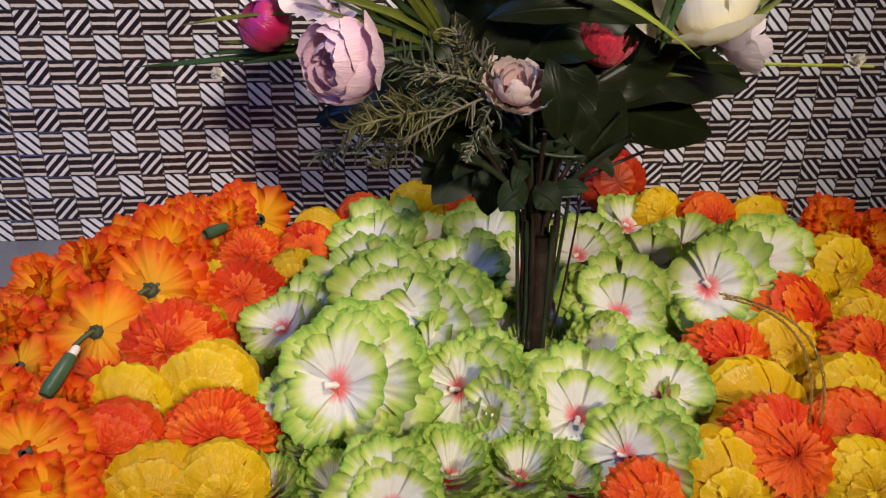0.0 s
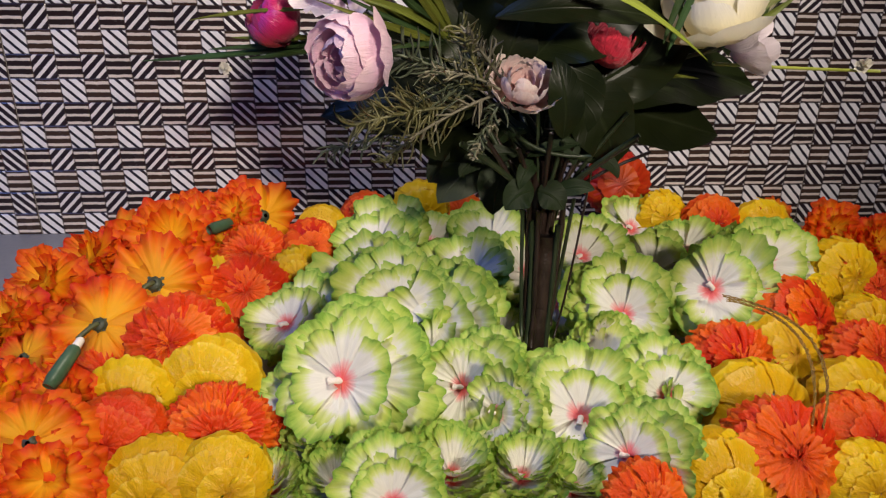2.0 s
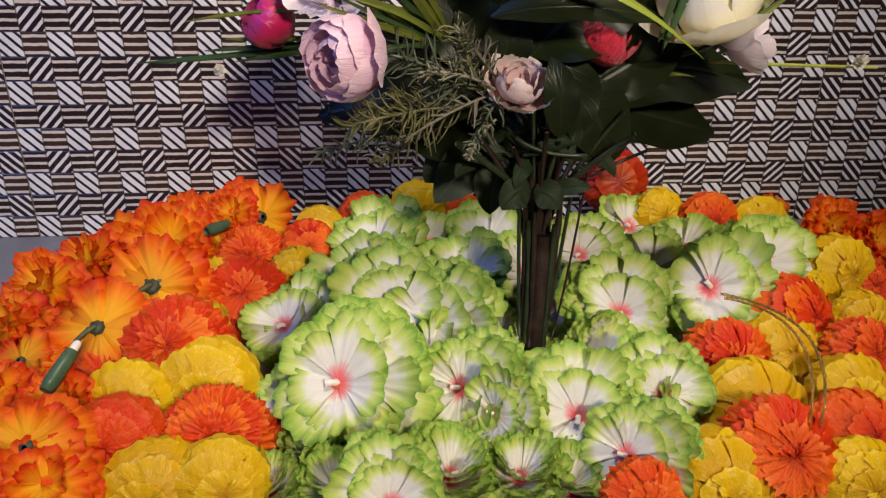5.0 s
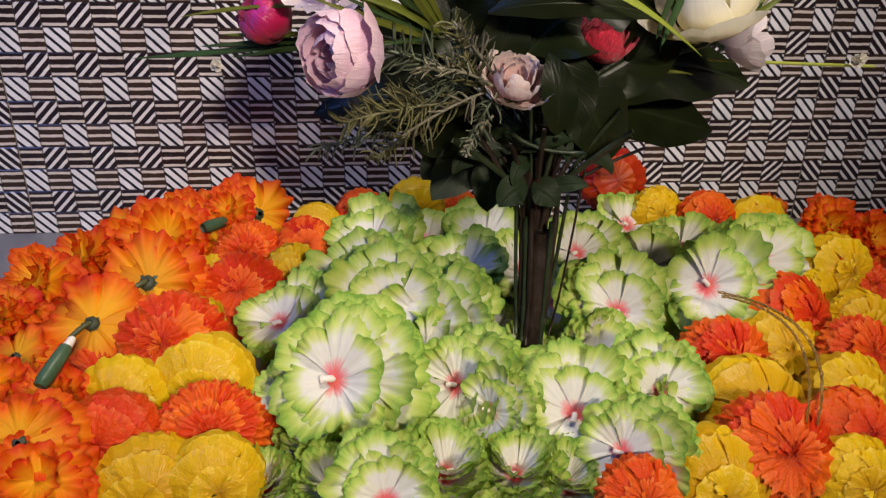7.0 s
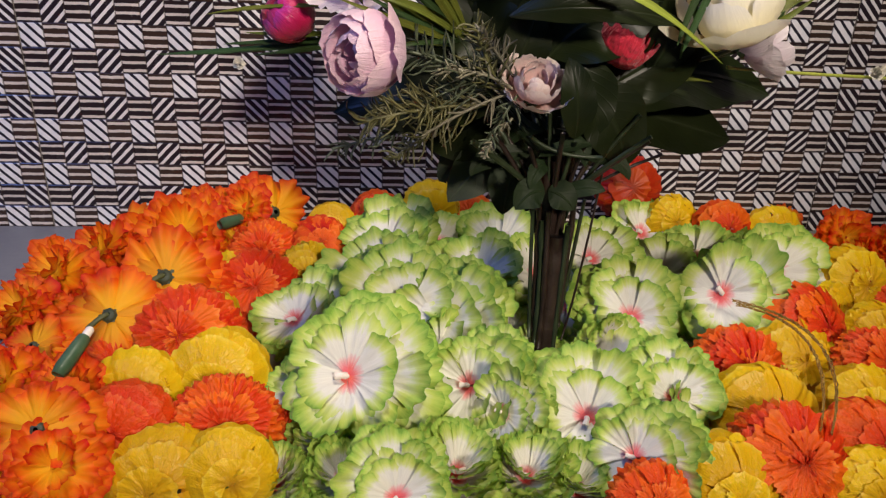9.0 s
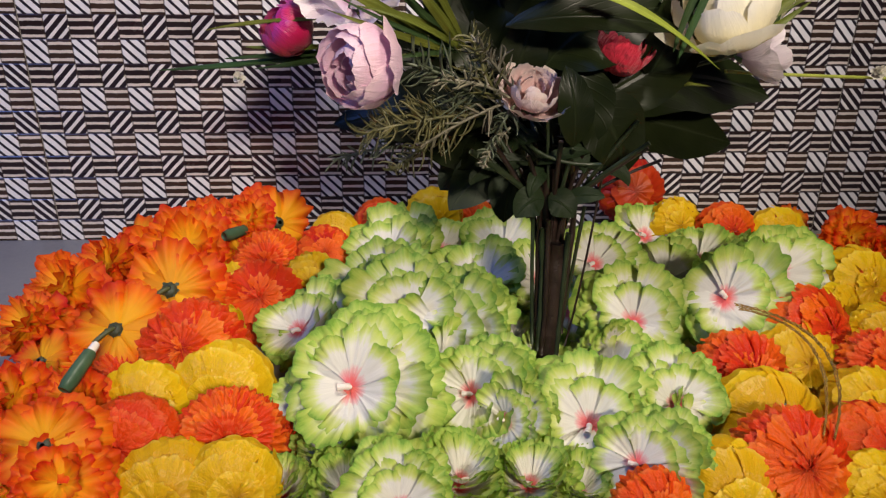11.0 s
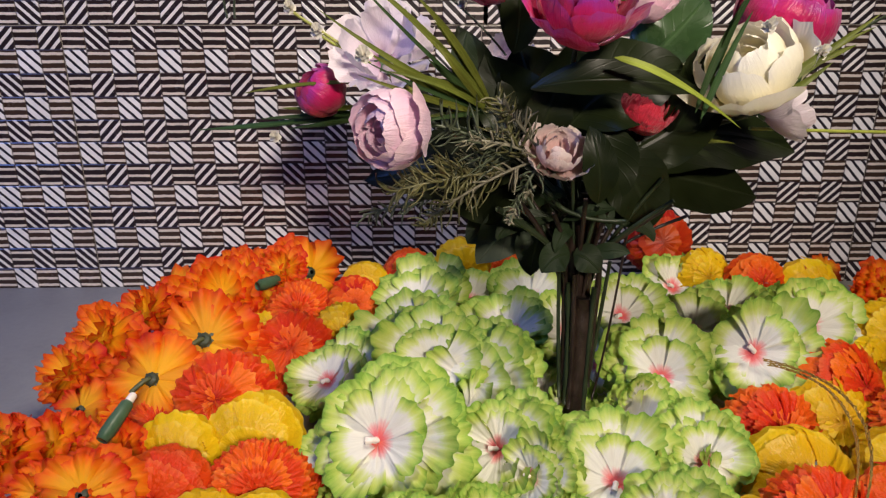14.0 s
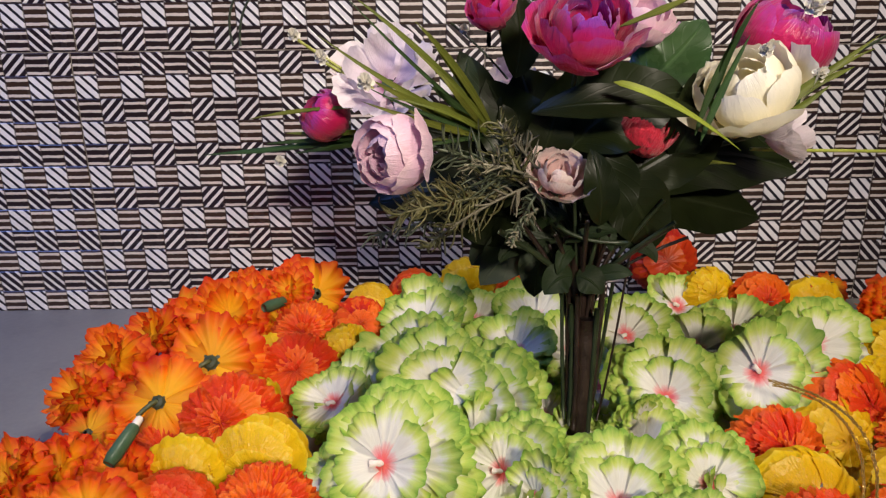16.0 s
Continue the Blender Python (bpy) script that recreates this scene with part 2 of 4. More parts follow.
def floor_skin():
    n = Nodes("grey_floor_sheet")
    place = n.coords().outputs["Object"]
    cloud, speck, scuff = n.noise(place, 6.0, 5.0), n.noise(place, 220.0, 2.0), n.noise(place, 35.0, 6.0, 0.7)
    tone = n.math("MULTIPLY_ADD", cloud, 0.5, n.math("MULTIPLY_ADD", scuff, 0.35, n.math("MULTIPLY", speck, 0.15)))
    n.put(n.bsdf.inputs["Base Color"], n.ramp(tone, [(0.3, (0.2, 0.2, 0.21)), (0.5, (0.27, 0.27, 0.275)), (0.7, (0.33, 0.325, 0.325))]))
    n.put(n.bsdf.inputs["Roughness"], n.math("MULTIPLY_ADD", scuff, 0.3, 0.3))
    n.bump(n.math("ADD", scuff, speck), 0.15, 0.0006)
    return n.mat


floor_grey = floor_skin()


def print_skin(name, base, line, along, period, share, shift=0.0):
    """One cell of the tile print: bars (along = (0, 1)) or slanted lines, with a dark edge round the cell."""
    n = Nodes(name)
    u, v = n.uv()
    wob = n.math("MULTIPLY", n.math("SUBTRACT", n.noise(n.coords().outputs["Object"], 160.0, 2.0), 0.5), 0.05)
    w = n.math("ADD", n.math("ADD", n.math("MULTIPLY", u, along[0]), n.math("MULTIPLY", v, along[1])), wob)
    saw = n.math("FRACT", n.math("MULTIPLY_ADD", w, 1.0 / period, shift + 4.0))
    tri = n.math("MULTIPLY", n.math("ABSOLUTE", n.math("SUBTRACT", saw, 0.5)), 2.0)
    is_line = n.math("MULTIPLY_ADD", n.math("SUBTRACT", share, tri), 9.0, 0.5, clamp=True)
    edge = n.math("MINIMUM", n.math("MINIMUM", u, n.math("SUBTRACT", 1.0, u)), n.math("MINIMUM", v, n.math("SUBTRACT", 1.0, v)))
    rim = n.math("SUBTRACT", 1.0, n.math("MULTIPLY", edge, 22.0), clamp=True)
    cloud = n.noise(n.coords().outputs["Object"], 40.0, 4.0)
    colour = n.mix(is_line, base, line)
    colour = n.mix(n.math("MULTIPLY", rim, 0.85), colour, (0.03, 0.02, 0.02))
    tone = n.math("MULTIPLY_ADD", cloud, 0.5, 0.75)
    colour = n.mix(1.0, colour, n.vec(tone, tone, tone), "MULTIPLY")
    n.put(n.bsdf.inputs["Base Color"], colour)
    n.put(n.bsdf.inputs["Roughness"], n.math("MULTIPLY_ADD", cloud, 0.12, 0.2))
    n.bump(n.math("ADD", n.math("MULTIPLY", is_line, 0.6), n.math("MULTIPLY", cloud, 0.8)), 0.35, 0.0006)
    return n.mat


CREAM_LINE, WHITE_LINE = (0.62, 0.545, 0.5), (0.7, 0.66, 0.66)
TILE_SKINS = [
    print_skin("bars_brown_print", (0.042, 0.025, 0.018), CREAM_LINE, (0, 1), 0.333, 0.36),
    print_skin("bars_black_print", (0.022, 0.014, 0.014), CREAM_LINE, (0, 1), 0.333, 0.34, 0.12),
    print_skin("slanted_white_print", (0.74, 0.72, 0.74), (0.02, 0.018, 0.025), (1, 1), 0.48, 0.36),
    print_skin("slanted_dark_print", (0.02, 0.014, 0.018), WHITE_LINE, (1, 1), 0.44, 0.4),
]


# ---------- mesh helpers ----------
class Sheet:
    """Collects grids of points into one smooth mesh with u, v for each point."""

    def __init__(self):
        self.verts, self.uvs, self.faces, self.shapes, self.count = [], [], [], [], 0

    def grid(self, points, us, vs, closed=False):
        rows, cols = points.shape[:2]
        self.shapes.append((rows, cols))
        self.verts.append(points.reshape(-1, 3))
        self.uvs.append(np.stack(np.broadcast_arrays(us, vs), -1).reshape(-1, 2))
        index = np.arange(rows * cols).reshape(rows, cols) + self.count
        if closed:
            index = np.concatenate([index, index[:, :1]], 1)
        quads = np.stack([index[:-1, :-1], index[1:, :-1], index[1:, 1:], index[:-1, 1:]], -1).reshape(-1, 4)
        self.faces += quads.tolist()
        self.count += rows * cols
        return self

    def split(self):
        """The grids of this sheet, each as a sheet of its own."""
        for points, uvs, (rows, cols) in zip(self.verts, self.uvs, self.shapes):
            one = Sheet()
            one.grid(points.reshape(rows, cols, 3), uvs[:, 0].reshape(rows, cols), uvs[:, 1].reshape(rows, cols))
            yield one

    def tube(self, path, radii, sides=8):
        """A round rod along a path, with closed ends."""
        path = np.array(path, float)
        radii = np.broadcast_to(np.array(radii, float), (len(path),))
        ahead = np.gradient(path, axis=0)
        ahead /= np.linalg.norm(ahead, axis=1)[:, None] + 1e-12
        ref = np.array([0.0, 0.0, 1.0]) if abs(ahead[:, 2]).mean() < 0.8 else np.array([0.0, 1.0, 0.0])
        a = np.cross(ahead, ref)
        a /= np.linalg.norm(a, axis=1)[:, None] + 1e-12
        b = np.cross(ahead, a)
        turn = np.linspace(0, 2 * np.pi, sides, endpoint=False)
        ring = a[:, None] * np.cos(turn)[None, :, None] + b[:, None] * np.sin(turn)[None, :, None]
        points = path[:, None] + ring * radii[:, None, None]
        first = self.count
        self.grid(points, np.linspace(0, 1, len(path))[:, None], np.linspace(0, 1, sides)[None], closed=True)
        self.faces.append(list(range(first, first + sides))[::-1])
        self.faces.append(list(range(self.count - sides, self.count)))
        return self

    def mesh(self, name, material):
        data = bpy.data.meshes.new(name)
        verts, uvs = np.concatenate(self.verts), np.concatenate(self.uvs)
        data.from_pydata(verts.tolist(), [], self.faces)
        layer = data.uv_layers.new(name="UVMap")
        corner = np.zeros(len(data.loops), dtype=np.int32)
        data.loops.foreach_get("vertex_index", corner)
        layer.data.foreach_set("uv", uvs[corner].astype(np.float32).ravel())
        data.polygons.foreach_set("use_smooth", [True] * len(data.polygons))
        data.materials.append(material)
        return data


def part(name, sheet, material, parent, label=""):
    data = sheet.mesh(name, material) if isinstance(sheet, Sheet) else sheet
    ob = new(name, data)
    ob.parent = parent
    return tagged(ob, label)


def thing(name, label, category, group="", at=(0, 0, 0)):
    ob = new(name)
    ob.empty_display_size = 0.01
    ob.location = at
    return tagged(ob, label, category, group)


def face_to(x, y, z, scale, azimuth, lean, spin=0.0, sink=0.0):
    """A pose whose +Z leans from straight up by lean degrees towards the azimuth (degrees from +X)."""
    turn = Matrix.Rotation(radians(azimuth), 4, "Z") @ Matrix.Rotation(radians(lean), 4, "Y") @ Matrix.Rotation(radians(spin), 4, "Z")
    return Matrix.Translation((x, y, z)) @ turn @ Matrix.Scale(scale, 4) @ Matrix.Translation((0, 0, -sink))


def arc(points, steps=12):
    """A smooth line through two, three or four control points (Bezier)."""
    t = np.linspace(0, 1, steps)[:, None]
    pts = [np.array(p, float) for p in points]
    while len(pts) > 1:
        pts = [a * (1 - t) + b * t for a, b in zip(pts[:-1], pts[1:])]
    return pts[0]


def fan_petal(sheet, rng, foot, reach, angle, half, rise, lobe=0.12, jag=0.03, ruffle=0.04, waves=3.0, overlap=0.03, dish=0.0, nu=7, nv=8, curl=0.0, height=0.0, base_u=0.0, scallop=0.0, rough=0.25, lobes=2.5, frill=0.0, frill_waves=5.0):
    """One petal of a rosette about +Z: a sector with a scalloped, ruffled rim. rise: height gained from foot to rim."""
    s = np.linspace(0, 1, nu)[:, None]
    t = np.linspace(-1, 1, nv)[None]
    edge = 1 - lobe * np.abs(t) ** 2.5 + jag * rng.uniform(-1, 1, (1, nv)) + scallop * (np.abs(np.sin(lobes * np.pi * t + 1.57)) - 1)
    rho = foot + (reach * edge - foot) * s
    theta = angle + half * t * (0.75 + 0.25 * s)
    phase = rng.uniform(0, 6.28)
    z = height + rise * s**1.4 - curl * s**4 + overlap * t * s + ruffle * s**3 * np.sin(waves * np.pi * t + phase) + dish * s * (t**2 - 0.4)
    z = z + frill * s**7 * np.sin(frill_waves * np.pi * t + 2 * phase) + rough * ruffle * rng.uniform(-1, 1, (nu, nv)) * s**2
    points = np.stack(np.broadcast_arrays(rho * np.cos(theta), rho * np.sin(theta), z), -1)
    sheet.grid(points, np.clip(base_u + (1 - base_u) * rho / reach / edge, 0, 1), (t + 1) / 2 + 0 * s)


def tilted(sheet, start, rng, degrees, shift):
    """Tips and shifts all points added since start, so that stacked rosettes lie unevenly."""
    m = Matrix.Rotation(radians(rng.uniform(-degrees, degrees)), 3, "X") @ Matrix.Rotation(radians(rng.uniform(-degrees, degrees)), 3, "Y")
    m = np.array(m)
    off = np.array([rng.uniform(-shift, shift), rng.uniform(-shift, shift), 0])
    for k in range(start, len(sheet.verts)):
        sheet.verts[k] = sheet.verts[k] @ m.T + off


# ---------- room ----------
CELL = 0.019


def box_mesh(name, x0, x1, y0, y1, z0, z1, material, bevel=0.0):
    bm = bmesh.new()
    bmesh.ops.create_cube(bm, size=1.0)
    for v in bm.verts:
        v.co = ((x0 + x1) / 2 + v.co.x * (x1 - x0), (y0 + y1) / 2 + v.co.y * (y1 - y0), (z0 + z1) / 2 + v.co.z * (z1 - z0))
    if bevel:
        bmesh.ops.bevel(bm, geom=bm.edges[:], offset=bevel, segments=2, affect="EDGES")
    data = bpy.data.meshes.new(name)
    bm.to_mesh(data)
    bm.free()
    data.materials.append(material)
    return data


tagged(new("floor", box_mesh("floor", -1.6, 2.2, -2.6, 0.02, -0.05, 0.0, floor_grey)), "smooth grey floor sheet below the tiled wall", "floor", kind="structure")
wall_back = tagged(new("wall_back", box_mesh("wall_back", -1.6, 2.2, 0.0002, 0.12, -0.05, 2.4, grout)), "wall covered with black, brown and white patterned ceramic tiles", "wall", kind="structure")
tagged(new("wall_front", box_mesh("wall_front", -1.6, 2.2, -2.72, -2.6, -0.05, 2.4, plaster)), "plain grey-brown plaster wall", "wall", kind="structure")
tagged(new("wall_left", box_mesh("wall_left", -1.72, -1.6, -2.6, 0.02, -0.05, 2.4, plaster)), "plain grey-brown plaster wall", "wall", kind="structure")
tagged(new("wall_right", box_mesh("wall_right", 2.2, 2.32, -2.6, 0.02, -0.05, 2.4, plaster)), "plain grey-brown plaster wall", "wall", kind="structure")
tagged(new("ceiling", box_mesh("ceiling", -1.72, 2.32, -2.72, 0.12, 2.4, 2.46, plaster)), "plain grey-brown ceiling", "ceiling", kind="structure")


# ---------- flower kinds ----------
PROTOTYPES = {}


def plant(key, build, pose_matrix, label=""):
    """Builds a kind of flower once, then copies it with all its parts."""
    if key not in PROTOTYPES:
        PROTOTYPES[key] = build()
        PROTOTYPES[key].matrix_basis = pose_matrix
        ob = PROTOTYPES[key]
    else:
        source = PROTOTYPES[key]
        keep = source.matrix_basis.copy()
        source.matrix_basis = Matrix.Identity(4)
        ob = copy_thing(source, pose_matrix)
        source.matrix_basis = keep
    return tagged(ob, label)


def build_kale(seed, cup, fold, slide, gap):
    """White cloth blossom with a ruffled green rim: stacked rosettes that have slid over one another, round a short stub."""
    rng = np.random.default_rng(seed)
    root = thing("ruffled_flower", "white cloth flower with ruffled lime green rim and pink heart", "artificial flower", "white and green flowers in the heap")
    layers = 6
    bend = rng.uniform(0, 6.28)
    for k in range(layers):
        sheet = Sheet()
        count = (10, 9, 9, 9, 8, 8)[k]
        reach = (1.06, 1.08, 1.04, 1.0, 0.92, 0.84)[k]
        turn = rng.uniform(0, 6.28)
        for p in range(count):
            angle = turn + 2 * np.pi * p / count + rng.uniform(-0.05, 0.05)
            if k >= layers - 2 and p < gap:
                continue
            if cup > 0.6:
                reach = 1.1 - 0.1 * k
            crease = fold * math.cos(2 * (angle - bend)) + 0.5 * fold * math.cos(angle - bend)
            upright = rng.uniform(0.12, 0.4) if cup < 0.6 and rng.random() < (0.25 if k < 4 else 0.12) else 0.0
            fan_petal(sheet, rng, 0.03, reach * rng.uniform(0.84, 1.08), angle, np.pi / count * rng.uniform(1.2, 1.42), cup + crease + upright + 0.015 * k + rng.uniform(-0.02, 0.02), 0.14, 0.014, 0.012 + 0.025 * rng.random(), rng.uniform(1.0, 2.6), 0.036, -0.045, 12, 21, (0.2 if k < 3 else 0.12) * rng.uniform(0.0, 2.0), 0.085 * k, 0.0, rng.uniform(0.03, 0.1), 0.3, rng.uniform(0.9, 2.1), rng.uniform(0.01, 0.04), rng.uniform(3.0, 6.0))
        tilted(sheet, 0, rng, 6.0 if k < layers - 1 else 2.0, 0.04 if k < layers - 1 else 0.0)
        back = layers - 1 - k
        way = slide * back * rng.uniform(0.6, 1.4)
        for v in sheet.verts:
            v[:, 0] += way
            v[:, 1] += 0.4 * slide * back * math.sin(1.7 * k + seed)
        if k >= layers - 2:
            for petal in sheet.split():
                part("petal", petal, kale_cloth, root)
        else:
            part("petal_layer", sheet, kale_cloth, root)
    stub = Sheet().tube([(0, 0, 0.42), (-0.015, 0.004, 0.48), (-0.05, 0.014, 0.525), (-0.115, 0.03, 0.545), (-0.135, 0.036, 0.55)], [0.03, 0.05, 0.042, 0.055, 0.05], 10)
    part("stub", stub, pistil_white, root, "short white plastic stub")
    return root


def build_calendula(seed, stem_length, front):
    """Orange and yellow cloth blossom. +Z is its back with calyx and stem, or, for front, its ruffled face."""
    rng = np.random.default_rng(seed)
    root = thing("orange_flower", "orange and yellow cloth flower with notched red-tipped petals", "artificial flower", "orange cloth flowers in the heap")
    way = -1 if front else 1
    for k in range(5):
        sheet = Sheet()
        count = (8, 8, 8, 7, 6)[k]
        turn = rng.uniform(0, 6.28)
        size = ((1.0, 1.0, 0.92, 0.76, 0.5) if front else (0.96, 1.06, 1.04, 0.95, 0.8))[k]
        for p in range(count):
            fan_petal(sheet, rng, 0.05, size * rng.uniform(0.82, 1.1), turn + 2 * np.pi * p / count + rng.uniform(-0.12, 0.12), np.pi / count * rng.uniform(1.2, 1.5), (0.06 + 0.09 * k + rng.uniform(-0.1, 0.1) if front else -0.08 - 0.2 * k + rng.uniform(-0.2, 0.2)), 0.14, 0.03, 0.11, rng.uniform(1.2, 2.6), 0.06, -0.1, 10, 19, 0.2 * rng.uniform(-0.5, 1.6), -way * 0.06 * k, 0.0, 0.08, 0.2, rng.uniform(1.4, 2.4), 0.04, rng.uniform(3.0, 6.0))
        tilted(sheet, 0, rng, 7.0, 0.03)
        if k in ((3, 4) if front else (0, 1)):
            for petal in sheet.split():
                part("petal", petal, calendula_cloth, root)
        else:
            part("petal_layer", sheet, calendula_cloth, root)
    if front:
        return root
    cup = Sheet()
    for p in range(8):
        fan_petal(cup, rng, 0.0, 0.18 * rng.uniform(0.8, 1.15), p * np.pi / 4, 0.36, -0.03, 0.75, 0.02, 0.01, 1.0, 0.01, 0.02, 5, 5, 0.0, 0.07)
    cup.tube([(0, 0, -0.02), (0, 0, 0.05), (0, 0, 0.1), (0, 0, 0.11)], [0.14, 0.14, 0.11, 0.05], 10)
    part("calyx", cup, calyx_green, root, "dark grey-green calyx")
    if stem_length:
        line = arc([(0, 0, 0.08), (0.05, 0, 0.2), (stem_length, 0.0, 0.16)], 8)
        part("stem", Sheet().tube(line, 0.05, 8), stem_olive, root, "short olive green plastic stem")
    return root


def dome_petal(sheet, rng, inner, outer, angle, half, size, lift, jag, ruffle, waves, nu=8, nv=13, cut=0.16):
    """One petal lying on a dome about +Z from the polar angle inner to outer (radians), its crinkled rim lifted off the dome."""
    s = np.linspace(0, 1, nu)[:, None]
    t = np.linspace(-1, 1, nv)[None]
    rim = 1 - cut * np.abs(t) ** 3 + jag * rng.uniform(-1, 1, (1, nv)) - 0.5 * jag * (1 - np.abs(np.sin(1.5 * np.pi * t + 1.57)))
    phi = inner + (outer - inner) * s * rim
    theta = angle + half * t * (0.55 + 0.45 * s)
    r = size * (1 + lift * s**2.2 + ruffle * s**1.5 * np.sin(waves * np.pi * t + rng.uniform(0, 6.28)) + 0.03 * t * s + 0.35 * ruffle * rng.uniform(-1, 1, (nu, nv)) * s)
    points = np.stack(np.broadcast_arrays(r * np.sin(phi) * np.cos(theta), r * np.sin(phi) * np.sin(theta), 0.78 * r * np.cos(phi) - 0.25), -1)
    sheet.grid(points, s * rim, (t + 1) / 2 + 0 * s)


def build_marigold(seed, foil, name, label, frill, layers):
    """Plastic foil marigold: a dome of crinkled petals that overlap like shingles, with a crumpled tuft on top."""
    rng = np.random.default_rng(seed)
    root = thing(name, label, "artificial flower", "foil marigolds in the heap")
    for k in range(layers):
        sheet = Sheet()
        f = k / (layers - 1)
        outer = radians(104 - 72 * f)
        count = int(round((5 + 8 * frill) * (1 - 0.4 * f)))
        turn = rng.uniform(0, 6.28)
        for p in range(count):
            reach = outer * rng.uniform(0.93 - 0.14 * frill, 1.03 + 0.07 * frill)
            dome_petal(sheet, rng, max(0.02, reach - radians(62 - 26 * frill)), reach, turn + 2 * np.pi * p / count + rng.uniform(-0.12, 0.12), np.pi / count * rng.uniform(1.15, 1.5), 0.88 + 0.07 * f, rng.uniform(0.0, 0.06) + 0.12 * frill, 0.02 + 0.13 * frill, 0.006 + 0.055 * frill, rng.uniform(1.0, 2.4) + 3.0 * frill, 9, 15 + int(6 * frill), 0.05 + 0.15 * frill)
        tilted(sheet, 0, rng, 9.0, 0.03 + 0.03 * f)
        part("petal_layer", sheet, foil, root)
    tuft = Sheet()
    for p in range(max(2, int(14 * frill))):
        fan_petal(tuft, rng, 0.02, rng.uniform(0.16, 0.42), rng.uniform(0, 6.28), rng.uniform(0.35, 0.7), rng.uniform(-0.04, 0.06) + 0.16 * frill * rng.random(), 0.1, 0.06, 0.03, 3.0, 0.05, 0.06, 6, 11, 0.05, 0.46, 0.45, 0.06)
    part("tuft", tuft, foil, root)
    cup = Sheet().tube([(0, 0, -0.5), (0, 0, -0.44), (0, 0, -0.3), (0, 0, -0.2)], [0.05, 0.12, 0.22, 0.3], 12)
    part("calyx", cup, foil, root)
    return root


KALE_LABELS = (
    "wide open white cloth flower with lime green rim and pink heart",
    "half-open white cloth flower with ruffled green rim and pink heart",
    "cupped white and lime green cloth flower with ruffled layers",
    "white cloth flower with sliding layers of lime green rims",
    "deeply cupped green-rimmed white cloth flower, ruffled edges upright",
    "folded white cloth flower showing mostly its green ruffles",
    "closed white cloth flower, tall green-rimmed petals standing upright",
)


def kale(x, y, z, r, azimuth, lean, spin=0.0, variant=0, label=""):
    label = label or KALE_LABELS[variant]
    return plant(("kale", variant), lambda: build_kale(11 + variant, *((0.17, 0.07, 0.075, 1), (0.26, 0.16, 0.05, 1), (0.45, 0.2, 0.05, 2), (0.22, 0.14, 0.09, 1), (0.42, 0.14, 0.06, 2), (0.3, 0.28, 0.06, 3), (0.85, 0.12, 0.03, 0))[variant]), face_to(x, y, z, r, azimuth, lean, spin, 0.48), label)


def calendula(x, y, z, r, azimuth, lean, spin=0.0, variant=0, stem=0.0, label=""):
    label = label or ("ruffled orange cloth flower lying face up in the heap" if variant > 3 else "orange and yellow cloth flower turned back up, green calyx showing")
    return plant(("calendula", variant, stem), lambda: build_calendula(31 + variant, stem, variant > 3), face_to(x, y, z, r, azimuth, lean, spin), label)


def yellow(x, y, z, r, azimuth=-90, lean=40, spin=0.0, variant=0):
    return plant(("yellow", variant), lambda: build_marigold(51 + variant, yellow_foil, "yellow_marigold", "glossy yellow foil marigold with pleated petals", (0.28, 0.36, 0.46)[variant], 4), face_to(x, y, z - 0.2 * r, 1.12 * r, azimuth, lean + 30, spin, 0.22))


def orange(x, y, z, r, azimuth=-90, lean=40, spin=0.0, variant=0):
    return plant(("orange", variant), lambda: build_marigold(71 + variant, orange_foil, "orange_marigold", "glossy orange foil marigold with frilled petals", (0.7, 0.42, 0.9)[variant], (6, 5, 7)[variant]), face_to(x, y, z, 1.1 * r, azimuth, lean + 16, spin, 0.25))


# marigold behind the stem, its shade painted into the foil
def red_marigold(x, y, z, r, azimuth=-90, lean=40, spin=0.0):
    return plant("red", lambda: build_marigold(91, shaded_foil, "red_marigold", "foil marigold behind the stem, coloured deep red to stand for shade", 0.45, 6), face_to(x, y, z, 1.1 * r, azimuth, lean + 16, spin, 0.25))


# ---------- the heap: white and green flowers ----------
kale(0.233, -0.316, 0.046, 0.0365, -105, 50, 120, 0)
kale(0.262, -0.235, 0.042, 0.0327, -95, 45, 180, 1)
kale(0.281, -0.242, 0.036, 0.0325, -120, 55, 130, 3)
kale(0.395, -0.243, 0.038, 0.0318, -90, 50, 180, 0)
kale(0.380, -0.256, 0.030, 0.0194, -80, 70, 0, 5)
kale(0.345, -0.335, 0.034, 0.0299, -95, 48, 175, 0)
kale(0.455, -0.229, 0.046, 0.0336, -110, 50, 70, 1)
kale(0.392, -0.320, 0.034, 0.0249, -90, 48, 180, 1)
kale(0.306, -0.327, 0.032, 0.0202, -135, 58, 110, 1)
kale(0.292, -0.307, 0.034, 0.0268, -125, 55, 125, 3)
kale(0.360, -0.359, 0.030, 0.0242, -130, 55, 115, 3)
kale(0.315, -0.352, 0.016, 0.0213, -90, 12, 140, 6)
kale(0.284, -0.351, 0.018, 0.0231, -70, 14, 250, 6)
kale(0.256, -0.376, 0.026, 0.0229, -90, 55, 180, 1)
kale(0.395, -0.151, 0.036, 0.0303, -105, 42, 150, 0)
kale(0.247, -0.125, 0.034, 0.0375, -110, 30, 180, 3)
kale(0.246, -0.199, 0.038, 0.0324, -120, 45, 200, 1)
kale(0.288, -0.100, 0.030, 0.0302, -90, 30, 80, 5)
kale(0.197, -0.225, 0.028, 0.0294, -130, 35, 170, 3)
